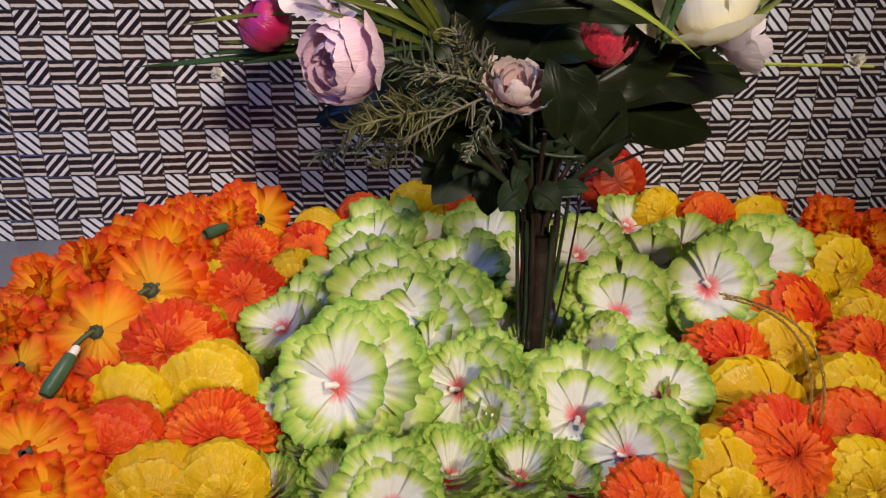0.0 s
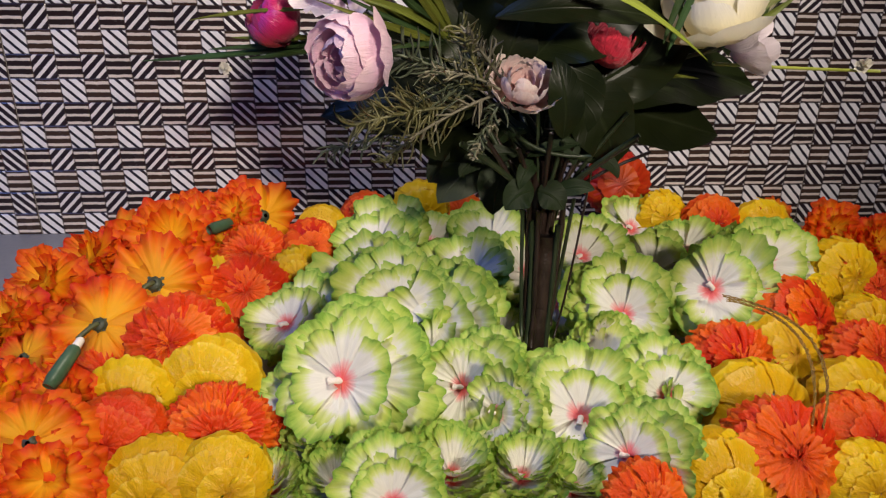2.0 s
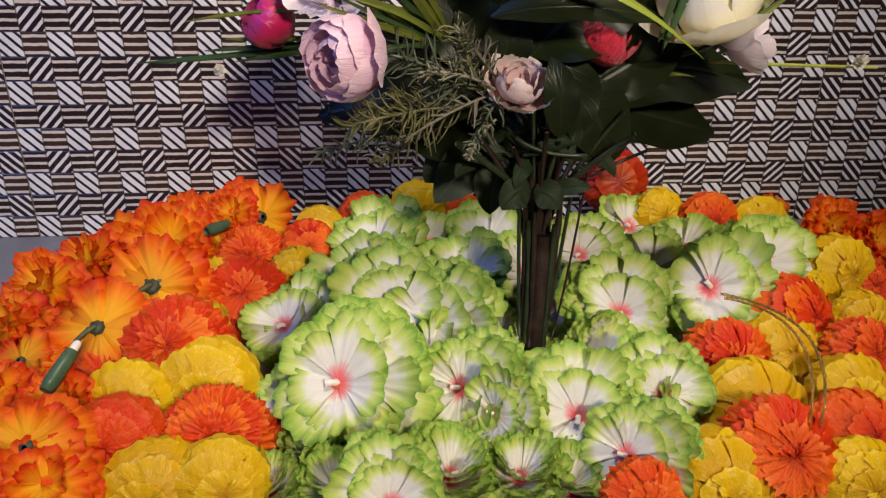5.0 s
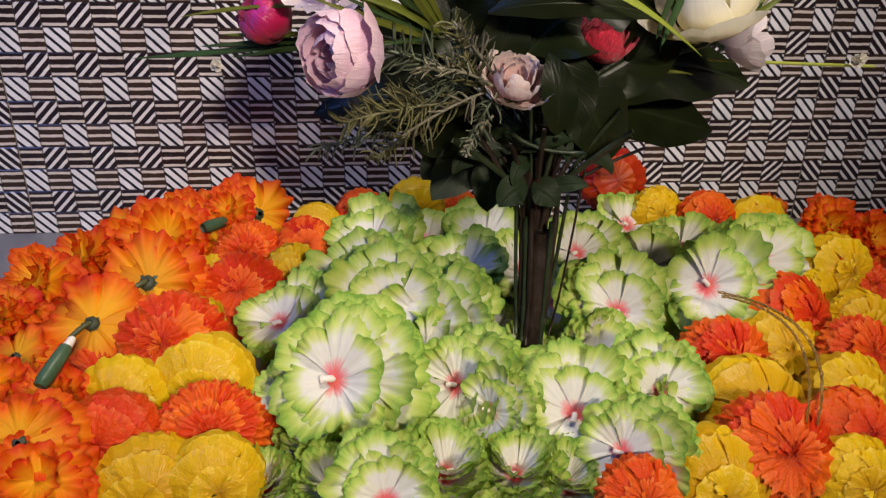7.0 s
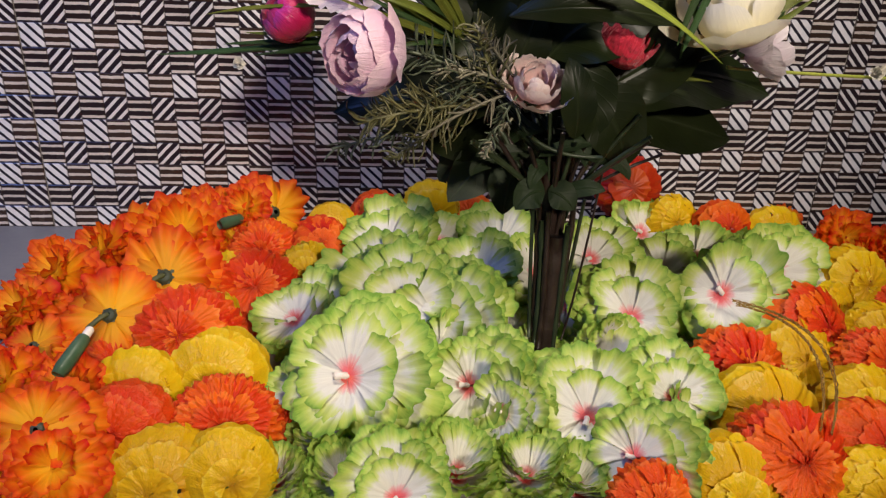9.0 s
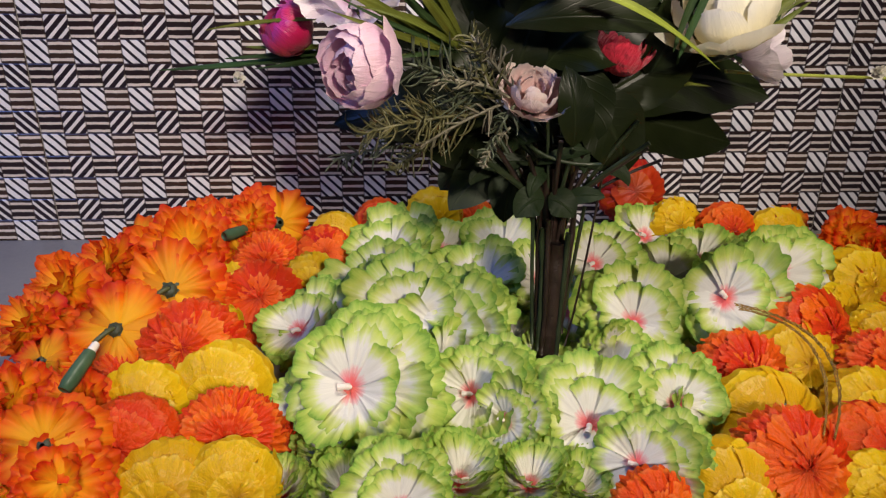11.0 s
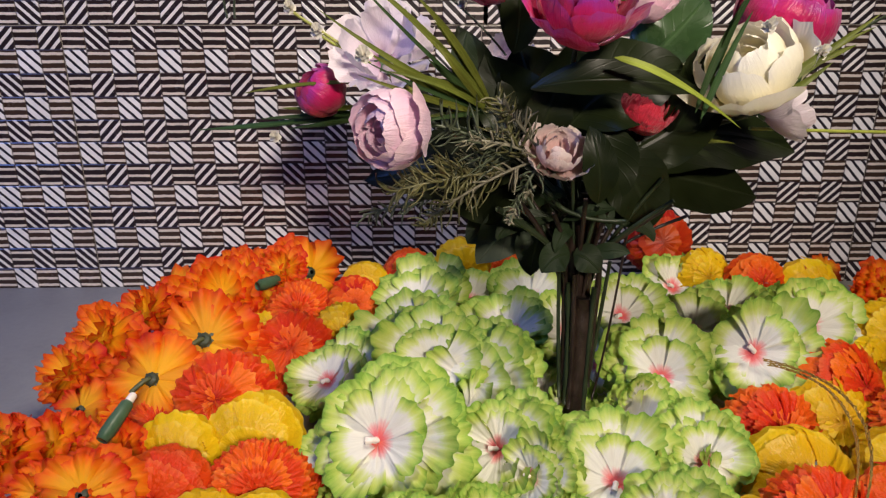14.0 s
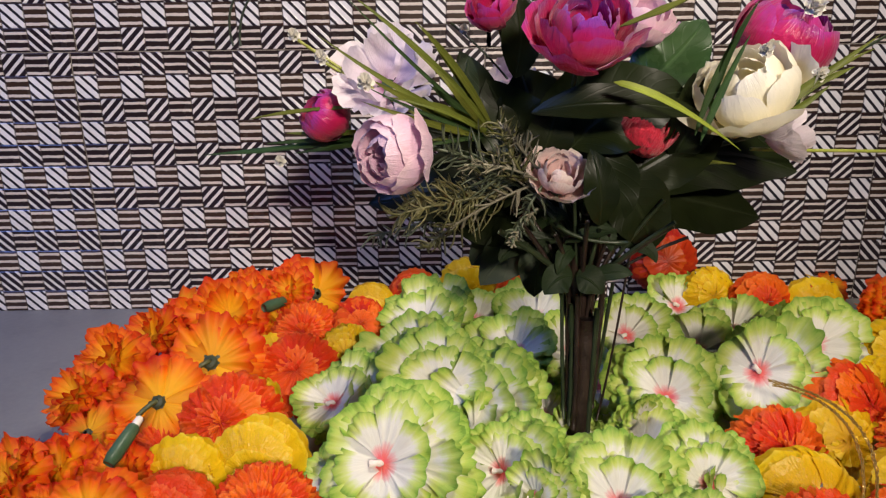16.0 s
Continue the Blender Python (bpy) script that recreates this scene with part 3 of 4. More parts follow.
kale(0.212, -0.295, 0.020, 0.0273, -130, 40, 210, 2)
kale(0.224, -0.327, 0.014, 0.0208, -110, 12, 240, 6)
kale(0.515, -0.177, 0.038, 0.0380, -105, 48, 80, 0)
kale(0.516, -0.153, 0.026, 0.0328, -60, 30, 290, 4)
kale(0.441, -0.160, 0.030, 0.0339, -80, 20, 120, 5)
kale(0.479, -0.133, 0.030, 0.0294, -80, 20, 160, 2)
kale(0.336, -0.110, 0.030, 0.0342, -90, 30, 200, 4)
kale(0.455, -0.084, 0.030, 0.0318, -90, 40, 100, 3)
kale(0.315, -0.160, 0.028, 0.0332, -90, 30, 240, 5)
kale(0.370, -0.196, 0.020, 0.0259, -90, 40, 10, 1)
kale(0.377, -0.269, 0.018, 0.0303, -90, 25, 50, 2)
kale(0.398, -0.329, 0.018, 0.0263, -40, 35, 280, 4)
kale(0.203, -0.346, 0.012, 0.0181, -110, 12, 320, 6)
kale(0.342, -0.246, 0.006, 0.0269, -90, 25, 350, 5)
kale(0.283, -0.261, 0.022, 0.0301, -30, 45, 30, 1)
kale(0.373, -0.314, 0.010, 0.0245, -90, 25, 70, 3)
kale(0.232, -0.348, 0.012, 0.0201, -90, 20, 110, 6)
kale(0.456, -0.233, 0.012, 0.0282, -90, 20, 20, 4)
kale(0.361, -0.141, 0.020, 0.0328, -90, 25, 20, 5)
kale(0.326, -0.225, 0.014, 0.0278, -90, 25, 90, 3)
kale(0.258, -0.297, 0.012, 0.0263, -90, 25, 60, 2)

kale(0.384, -0.352, 0.012, 0.0222, -80, 40, 150, 5)
kale(0.337, -0.355, 0.012, 0.0198, -70, 16, 30, 6)

# ---------- the heap: orange cloth flowers ----------
calendula(0.118, -0.204, 0.045, 0.0339, -90, 45, -50, 0, 0.36, "orange and yellow cloth flower lying face down, green stem showing")
calendula(0.099, -0.244, 0.040, 0.0295, -95, 45, -42, 1, 0.42, "orange and yellow cloth flower lying face down, green stem showing")
calendula(0.164, -0.078, 0.042, 0.0325, -48, 68, 0, 2)
calendula(0.146, -0.085, 0.046, 0.0215, -110, 40, 70, 5)
calendula(0.110, -0.354, 0.046, 0.0218, -90, 60, 0, 3)
calendula(0.047, -0.181, 0.035, 0.0255, -120, 40, 20, 4)
calendula(0.060, -0.097, 0.030, 0.0275, -100, 45, 60, 2)
calendula(0.056, -0.132, 0.030, 0.0251, -140, 45, 90, 4)
calendula(0.104, -0.108, 0.035, 0.0329, -90, 40, 130, 5)
calendula(0.042, -0.219, 0.030, 0.0236, -140, 40, 170, 5)
calendula(0.064, -0.260, 0.030, 0.0195, -120, 40, 210, 3)
calendula(0.113, -0.070, 0.030, 0.0291, -80, 40, 250, 4)
calendula(0.100, -0.306, 0.030, 0.0199, -90, 30, 290, 4)
calendula(0.117, -0.360, 0.030, 0.0219, -70, 45, 330, 5)
calendula(0.137, -0.097, 0.025, 0.0263, -60, 40, 20, 5)
calendula(0.075, -0.097, 0.020, 0.0303, -100, 40, 45, 4)
calendula(0.073, -0.239, 0.020, 0.0239, -90, 20, 45, 2)
calendula(0.617, -0.095, 0.030, 0.0247, -90, 60, 45, 5)
calendula(0.645, -0.112, 0.025, 0.0234, -90, 50, 80, 4)
calendula(0.617, -0.016, 0.020, 0.0145, -90, 30, 80, 2)
calendula(0.097, -0.039, 0.030, 0.0203, -90, 40, 80, 5)
calendula(0.628, -0.110, 0.020, 0.0225, -90, 40, 80, 4)

calendula(0.090, -0.352, 0.024, 0.0181, -110, 40, 60, 5)
calendula(0.072, -0.322, 0.022, 0.0171, -130, 40, 160, 4)
orange(0.391, -0.358, 0.015, 0.0154, -90, 40, 20, 2)
calendula(0.037, -0.212, 0.028, 0.0219, -130, 45, 100, 2)
calendula(0.046, -0.302, 0.030, 0.0225, -130, 40, 190, 4)
calendula(0.063, -0.288, 0.025, 0.0223, -100, 35, 250, 5)
calendula(0.035, -0.170, 0.024, 0.0239, -130, 40, 30, 5)


def stem_socket(start, end, r, label, collar=True):
    """A loose green plastic stem end with a pale collar."""
    start, end = Vector(start), Vector(end)
    root = thing("stem_end", label, "plastic stem", "loose stem ends", at=end)
    line = [tuple(start.lerp(end, f) - end) for f in (0.0, 0.06, 0.4, 0.8, 1.0)]
    part("tube", Sheet().tube(line, [0.6 * r, 0.9 * r, r, 1.05 * r, 0.8 * r], 12), stem_green, root)
    if not collar:
        return
    tip = [tuple(start.lerp(end, f) - end) for f in (-0.22, -0.18, 0.0, 0.04)]
    part("collar", Sheet().tube(tip, [0.35 * r, 0.55 * r, 0.6 * r, 0.6 * r], 10), pistil_white, root, "pale plastic collar")


stem_socket((0.107, -0.293, 0.055), (0.100, -0.312, 0.045), 0.0037, "green plastic stem end with a pale collar on orange flowers")
stem_socket((0.144, -0.099, 0.045), (0.131, -0.114, 0.045), 0.0042, "green plastic stem end beside an orange flower", False)

# ---------- the heap: foil marigolds ----------
yellow(0.199, -0.169, 0.036, 0.0186, -90, 45, 10, 2)
yellow(0.208, -0.085, 0.036, 0.0191, -90, 45, 50, 0)
yellow(0.287, -0.055, 0.040, 0.0230, -90, 60, 80, 1)
yellow(0.162, -0.240, 0.036, 0.0166, -10, 68, 20, 0)
yellow(0.127, -0.301, 0.030, 0.0219, -100, 40, 30, 1)
yellow(0.164, -0.290, 0.030, 0.0262, -90, 45, 60, 0)
yellow(0.156, -0.360, 0.025, 0.0223, -90, 40, 90, 1)
yellow(0.186, -0.360, 0.028, 0.0194, -80, 40, 120, 0)
yellow(0.482, -0.082, 0.042, 0.0200, -90, 50, 150, 2)
yellow(0.554, -0.108, 0.040, 0.0229, -90, 45, 180, 0)
yellow(0.570, -0.189, 0.038, 0.0238, -90, 45, 210, 1)
yellow(0.552, -0.206, 0.025, 0.0187, -60, 45, 240, 0)
yellow(0.555, -0.242, 0.025, 0.0202, -90, 45, 270, 2)
yellow(0.488, -0.268, 0.025, 0.0244, -90, 40, 300, 1)
yellow(0.438, -0.330, 0.028, 0.0276, -95, 45, 330, 0)
yellow(0.501, -0.315, 0.025, 0.0219, -90, 40, 15, 1)
yellow(0.401, -0.374, 0.025, 0.0242, -90, 40, 45, 0)
yellow(0.465, -0.376, 0.025, 0.0184, -90, 40, 75, 1)
yellow(0.144, -0.137, 0.020, 0.0159, -90, 40, 75, 2)
orange(0.205, -0.132, 0.038, 0.0200, -90, 45, 0, 1)
orange(0.169, -0.190, 0.030, 0.0257, -90, 40, 30, 0)
orange(0.163, -0.129, 0.030, 0.0241, -90, 40, 60, 2)
orange(0.145, -0.269, 0.040, 0.0260, -90, 45, 90, 0)
orange(0.179, -0.334, 0.030, 0.0228, -80, 40, 120, 2)
orange(0.134, -0.337, 0.030, 0.0224, -90, 45, 150, 1)
orange(0.243, -0.066, 0.038, 0.0207, -90, 45, 180, 1)
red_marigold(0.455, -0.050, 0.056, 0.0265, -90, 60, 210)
orange(0.514, -0.105, 0.042, 0.0220, -90, 50, 240, 1)
orange(0.505, -0.252, 0.035, 0.0268, -70, 40, 270, 1)
orange(0.523, -0.286, 0.030, 0.0203, -90, 40, 300, 0)
orange(0.442, -0.291, 0.030, 0.0237, -90, 45, 330, 0)
orange(0.429, -0.368, 0.032, 0.0246, -90, 45, 20, 0)
orange(0.474, -0.356, 0.030, 0.0220, -90, 40, 50, 1)
orange(0.362, -0.385, 0.025, 0.0174, -90, 40, 80, 0)
orange(0.590, -0.195, 0.025, 0.0173, -90, 40, 110, 0)
orange(0.092, -0.249, 0.020, 0.0187, -90, 40, 140, 1)
orange(0.325, -0.019, 0.020, 0.0223, -90, 45, 170, 1)
orange(0.198, -0.319, 0.012, 0.0163, -60, 40, 170, 2)
orange(0.106, -0.259, 0.016, 0.0184, -60, 40, 170, 2)


# ---------- bouquet ----------
FOOT = Vector((0.343, -0.232, 0.012))
bouquet = thing("bouquet", "standing artificial bouquet of peonies, dark leaves and grass", "artificial bouquet", at=FOOT)


def bouquet_part(name, sheet, material, label="", parent=None):
    """A mesh given in room coordinates, hung under the bouquet."""
    ob = part(name, sheet, material, parent or bouquet, label)
    ob.matrix_parent_inverse = Matrix.Translation(FOOT).inverted()
    return ob


def blade(line, width, material, name="leaf", hint=(0, -0.6, 0.8), fold=0.25, wave=0.12, seed=0, shape=0.9, across=7, label=""):
    """A leaf or grass blade along a line, broadest before the middle, with a folded midrib and a slight curl."""
    rng = np.random.default_rng(seed)
    path = arc(line, 16)
    ahead = np.gradient(path, axis=0)
    ahead /= np.linalg.norm(ahead, axis=1)[:, None]
    side = np.cross(ahead, np.array(hint, float))
    side /= np.linalg.norm(side, axis=1)[:, None] + 1e-9
    up = np.cross(side, ahead)
    s = np.linspace(0, 1, 16)
    full = np.sin(np.pi * np.clip(s, 0, 1) ** shape) ** 0.8 + 0.06 * (1 - s)
    t = np.linspace(-1, 1, across)
    rim = wave * np.sin(s[:, None] * 15 + rng.uniform(0, 6) + 1.5 * np.sign(t)[None]) * np.abs(t)[None] ** 2
    half = 0.5 * width * full[:, None]
    points = path[:, None] + side[:, None] * (half * t[None])[..., None] + up[:, None] * ((fold * np.abs(t)[None] ** 1.3 + rim) * half)[..., None]
    sheet = Sheet().grid(points, s[:, None], (t[None] + 1) / 2)
    back = points - up[:, None] * 0.0004
    sheet.grid(back[:, ::-1], s[:, None], (t[None] + 1) / 2)
    return bouquet_part(name, sheet, material, label)


def cup_petals(root, rng, material, count, radius, width, top, flare, start, ruffle, name="petal", squash=1.0):
    """A whorl of cupped petals about +Z, each a mesh of its own."""
    for p in range(count):
        s = np.linspace(0, 1, 9)[:, None]
        t = np.linspace(-1, 1, 9)[None]
        phi = 0.15 + (radians(top) * rng.uniform(0.93, 1.05) * (1 - 0.1 * np.abs(t) ** 3 + 0.025 * rng.uniform(-1, 1, (1, 9))) - 0.15) * s
        theta = start + 2 * np.pi * p / count + rng.uniform(-0.12, 0.12) + width * t * np.sin(np.pi * (0.12 + 0.62 * s)) ** 0.7
        r = radius * rng.uniform(0.94, 1.05) * (1 + flare * s**3 + 0.05 * t + ruffle * s**2 * np.sin(3.2 * np.pi * t + rng.uniform(0, 6)) + 0.3 * ruffle * rng.uniform(-1, 1, (9, 9)) * s)
        points = np.stack(np.broadcast_arrays(r * np.sin(phi) * np.cos(theta), r * np.sin(phi) * np.sin(theta), -squash * r * np.cos(phi)), -1)
        part(name, Sheet().grid(points, s + 0 * t, (t + 1) / 2 + 0 * s), material, root)


def bloom(name, x, y, z, r, axis, seed, outer, inner, label, openness=0.0, whorls=3, spin=0.0, stem_to=True, droop=0, width=0.72):
    """A peony, tulip or rose head: whorls of cupped petals opening along the axis, as one flower head in the bouquet."""
    rng = np.random.default_rng(seed)
    head = part(name, Sheet().tube([(0, 0, -1.08 * r), (0, 0, -1.0 * r), (0, 0, -0.88 * r)], [0.12 * r, 0.3 * r, 0.25 * r], 10), stem_green, bouquet, label)
    turn = Vector(axis).normalized().to_track_quat("Z", "Y").to_matrix().to_4x4() @ Matrix.Rotation(radians(spin), 4, "Z")
    head.matrix_basis = Matrix.Translation(Vector((x, y, z)) - FOOT) @ turn
    tops = (112 - 45 * openness, 128 - 35 * openness, 140 - 30 * openness, 150 - 30 * openness)
    for k in range(whorls):
        cup_petals(head, rng, outer if k < 2 else inner, (6, 5, 4, 3)[k], r * (1.0 - 0.2 * k), width, tops[k], 0.12 * openness - 0.04 * k + 0.3 * openness * (k == 0), rng.uniform(0, 6), 0.03 + 0.03 * openness)
    if droop:
        cup_petals(head, rng, outer, droop, 1.08 * r, 0.85, 92, 0.28, rng.uniform(0, 6), 0.05)
    if stem_to:
        foot = Vector((x, y, z)) - Vector(axis).normalized() * r
        neck = FOOT + Vector((random.uniform(-0.008, 0.008), random.uniform(-0.006, 0.006), 0.115))
        line = arc([neck, neck.lerp(foot, 0.5) + Vector((0, 0.05, 0.02)), foot - Vector(axis).normalized() * 0.02, foot], 12)
        bouquet_part("flower_stem", Sheet().tube(line, 0.0013, 6), stem_dark)
    return head


# stem bundle
rng_stem = np.random.default_rng(5)
for k in range(9):
    a = k * 2.4
    off = 0.0062 * math.sqrt((k + 0.3) / 9)
    x0, y0 = FOOT.x + off * math.cos(a), FOOT.y + off * math.sin(a)
    top = 0.105 + 0.02 * rng_stem.random()
    line = [(x0, y0, 0.012 + 0.004 * rng_stem.random()), (x0 + 0.001, y0, 0.05), (x0 + rng_stem.uniform(-0.002, 0.002), y0, 0.08), (x0 + 0.8 * off * math.cos(a), y0 + 0.5 * off * math.sin(a), top + 0.02)]
    bouquet_part("stem", Sheet().tube(arc(line, 10), 0.004 if k < 4 else 0.003, 8), stem_brown if k % 3 else stem_dark)
bouquet_part("stem_sleeve", Sheet().tube(arc([(0.3445, -0.2405, 0.008), (0.345, -0.2405, 0.05), (0.346, -0.24, 0.088)], 8), [0.0066, 0.0068, 0.0071, 0.0066, 0.0069, 0.0071, 0.0068, 0.006], 12), stem_brown, "thick brown stem sleeve")
for k, a in enumerate((-3.0, -2.6, -2.2, -0.9, -0.35)):
    x0, y0 = 0.3445 + 0.0072 * math.cos(a), -0.2405 + 0.0072 * math.sin(a)
    top = 0.07 + 0.04 * rng_stem.random()
    line = arc([(x0, y0, 0.012 + 0.02 * rng_stem.random()), (x0 + rng_stem.uniform(-0.001, 0.001), y0, 0.05), (x0 + 0.0025 * math.cos(a), y0, top)], 9)
    bouquet_part("strand", Sheet().tube(line, 0.0011 + 0.0009 * rng_stem.random(9), 6), stem_dark if k % 2 else stem_brown)
for x1, z1 in ((0.368, 0.125), (0.334, 0.11)):
    bouquet_part("wire", Sheet().tube(arc([(0.346 + (x1 - 0.346) * 0.45, -0.238, 0.02), (0.35 + (x1 - 0.35) * 0.7, -0.24, 0.06), (x1, -0.24, z1)], 8), 0.0007, 6), stem_brown)
for line in ([(0.352, -0.243, 0.040), (0.355, -0.243, 0.069), (0.359, -0.243, 0.110)], [(0.335, -0.243, 0.025), (0.332, -0.243, 0.069), (0.331, -0.243, 0.104)], [(0.325, -0.252, 0.146), (0.339, -0.252, 0.135), (0.363, -0.252, 0.136)]):
    bouquet_part("wire", Sheet().tube(arc(line, 8), 0.0011, 6), stem_dark)
# side shoots that fan out from the neck
for k in range(22):
    a = -2.6 + 0.24 * k
    lean = 0.02 + 0.035 * rng_stem.random()
    x1, y1 = FOOT.x + lean * math.cos(a) * 1.3, FOOT.y + 0.6 * lean * math.sin(a) - 0.004
    line = arc([(FOOT.x + 0.006 * math.cos(a), FOOT.y + 0.006 * math.sin(a), 0.075 + 0.03 * rng_stem.random()), (FOOT.x + 0.012 * math.cos(a), FOOT.y + 0.008 * math.sin(a), 0.115), (x1, y1, 0.135 + 0.03 * rng_stem.random())], 8)
    bouquet_part("shoot", Sheet().tube(line, 0.0009 + 0.0008 * rng_stem.random(), 6), stem_dark if k % 2 else stem_brown)
# small dull leaves round the neck
for k in range(7):
    a = -2.9 + 0.85 * k
    d = 0.016 + 0.012 * rng_stem.random()
    x0, y0, z0 = FOOT.x + 0.5 * d * math.cos(a), FOOT.y + 0.35 * d * math.sin(a), 0.128 + 0.016 * rng_stem.random()
    x1, y1 = FOOT.x + 1.6 * d * math.cos(a), FOOT.y + d * math.sin(a)
    blade([(x0, y0, z0), (x1, y1, z0 + 0.003), (x1 + 0.004 * math.cos(a), y1, z0 - 0.012)], 0.009 + 0.006 * rng_stem.random(), soft_leaf, "small_leaf", seed=80 + k, hint=(0, -0.8, 0.5))

# flower heads
bloom("peony", 0.239, -0.270, 0.188, 0.0200, (-0.72, -0.62, 0.02), 3, pink_silk, pink_silk, "half-open pale pink silk peony", -0.1, 4, droop=2, width=0.85)
bloom("open_lilac_flower", 0.233, -0.225, 0.228, 0.0238, (-0.1, -0.75, 0.65), 4, lilac_silk, lilac_silk, "wide open lilac silk flower with dark heart", 0.7, 2, width=0.55)
bloom("tulip", 0.197, -0.199, 0.199, 0.0162, (-0.7, -0.35, 0.55), 5, crimson_silk, magenta_silk, "closed magenta and purple silk tulip", -0.4, 3)
bloom("small_rose", 0.326, -0.250, 0.175, 0.0158, (0.1, -0.55, 0.8), 6, dusty_silk, dusty_silk, "small dusty pink cloth rose", 0.5, 4)
bloom("magenta_peony", 0.333, -0.260, 0.248, 0.0214, (0.0, -0.55, 0.83), 7, crimson_silk, magenta_silk, "large magenta and purple silk peony", 0.2, 4, droop=4)
bloom("red_flower", 0.373, -0.238, 0.195, 0.0149, (0.3, -0.4, 0.8), 8, red_silk, red_silk, "bright red silk flower under a leaf", 0.1, 3)
bloom("cream_peony", 0.417, -0.250, 0.217, 0.0249, (-0.45, -0.3, 0.75), 9, cream_silk, cream_silk, "cream white silk peony", -0.12, 4, droop=3, width=0.62)
bloom("lilac_flower", 0.458, -0.225, 0.196, 0.0190, (0.6, -0.2, 0.3), 10, lilac_silk, lilac_silk, "pale lilac silk flower below the cream peony", 0.6, 2)
bloom("magenta_peony", 0.451, -0.215, 0.241, 0.0280, (0.35, -0.3, 0.85), 12, crimson_silk, magenta_silk, "magenta silk peony with purple rims", -0.3, 4)
bloom("pink_flower", 0.376, -0.210, 0.252, 0.0170, (0.3, -0.5, 0.7), 13, pink_silk, pink_silk, "pale pink silk flower behind the magenta peony", 0.3, 3)
bloom("dark_red_flower", 0.293, -0.200, 0.258, 0.0139, (-0.3, -0.5, 0.7), 14, crimson_silk, crimson_silk, "dark crimson silk flower", 0.2, 3)
bloom("grey_flower", 0.308, -0.170, 0.219, 0.0116, (-0.2, -0.6, 0.6), 15, lilac_silk, lilac_silk, "small translucent grey-white flower", 0.5, 2)
bloom("lilac_flower", 0.405, -0.180, 0.225, 0.0133, (-0.3, -0.6, 0.4), 16, lilac_silk, lilac_silk, "lilac silk flower behind the cream peony", 0.5, 2)

# broad leaves
blade([(0.373, -0.200, 0.209), (0.396, -0.200, 0.223), (0.416, -0.190, 0.249)], 0.042, mid_leaf, seed=1, fold=0.15)
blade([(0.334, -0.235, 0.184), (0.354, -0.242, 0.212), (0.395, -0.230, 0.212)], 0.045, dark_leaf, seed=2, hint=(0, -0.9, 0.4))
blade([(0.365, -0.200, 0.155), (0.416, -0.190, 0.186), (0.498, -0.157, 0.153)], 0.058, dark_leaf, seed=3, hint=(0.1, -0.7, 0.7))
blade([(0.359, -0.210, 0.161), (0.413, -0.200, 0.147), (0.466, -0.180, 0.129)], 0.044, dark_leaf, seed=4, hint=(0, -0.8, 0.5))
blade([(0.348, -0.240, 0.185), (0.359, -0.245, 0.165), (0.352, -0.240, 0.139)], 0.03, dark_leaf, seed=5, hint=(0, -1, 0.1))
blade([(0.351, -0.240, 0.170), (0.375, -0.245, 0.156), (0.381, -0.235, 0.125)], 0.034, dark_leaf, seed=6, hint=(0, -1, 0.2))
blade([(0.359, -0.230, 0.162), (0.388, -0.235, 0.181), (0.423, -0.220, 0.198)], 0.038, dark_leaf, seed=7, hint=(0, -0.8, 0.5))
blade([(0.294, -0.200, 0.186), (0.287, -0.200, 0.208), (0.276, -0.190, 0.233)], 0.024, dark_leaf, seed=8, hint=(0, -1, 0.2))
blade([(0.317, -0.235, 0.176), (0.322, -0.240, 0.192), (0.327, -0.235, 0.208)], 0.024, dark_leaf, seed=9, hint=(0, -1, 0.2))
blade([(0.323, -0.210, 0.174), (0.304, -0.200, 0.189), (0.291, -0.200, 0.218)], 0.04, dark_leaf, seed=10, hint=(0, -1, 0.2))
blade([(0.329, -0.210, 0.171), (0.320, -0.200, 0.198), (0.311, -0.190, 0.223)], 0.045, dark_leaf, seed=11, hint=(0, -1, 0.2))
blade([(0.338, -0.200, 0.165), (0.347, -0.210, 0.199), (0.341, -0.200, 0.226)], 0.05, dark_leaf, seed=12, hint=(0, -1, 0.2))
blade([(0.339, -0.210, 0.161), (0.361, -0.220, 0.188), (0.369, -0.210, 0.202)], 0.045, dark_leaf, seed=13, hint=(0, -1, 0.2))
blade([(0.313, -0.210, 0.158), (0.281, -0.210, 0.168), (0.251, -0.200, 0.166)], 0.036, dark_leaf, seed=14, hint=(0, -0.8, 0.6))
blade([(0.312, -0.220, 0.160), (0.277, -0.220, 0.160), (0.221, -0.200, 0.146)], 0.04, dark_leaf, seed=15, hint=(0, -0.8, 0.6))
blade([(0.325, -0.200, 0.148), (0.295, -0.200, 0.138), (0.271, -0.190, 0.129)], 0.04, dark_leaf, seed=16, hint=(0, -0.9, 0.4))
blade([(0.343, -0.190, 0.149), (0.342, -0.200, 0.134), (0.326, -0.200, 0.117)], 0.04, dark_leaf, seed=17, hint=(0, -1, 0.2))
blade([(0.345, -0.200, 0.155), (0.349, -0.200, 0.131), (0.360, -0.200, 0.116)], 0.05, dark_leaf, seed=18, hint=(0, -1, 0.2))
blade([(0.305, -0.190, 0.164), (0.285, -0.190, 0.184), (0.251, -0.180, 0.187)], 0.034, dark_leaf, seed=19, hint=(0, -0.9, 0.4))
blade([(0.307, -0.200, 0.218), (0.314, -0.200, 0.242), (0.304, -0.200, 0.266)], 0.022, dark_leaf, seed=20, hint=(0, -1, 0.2))
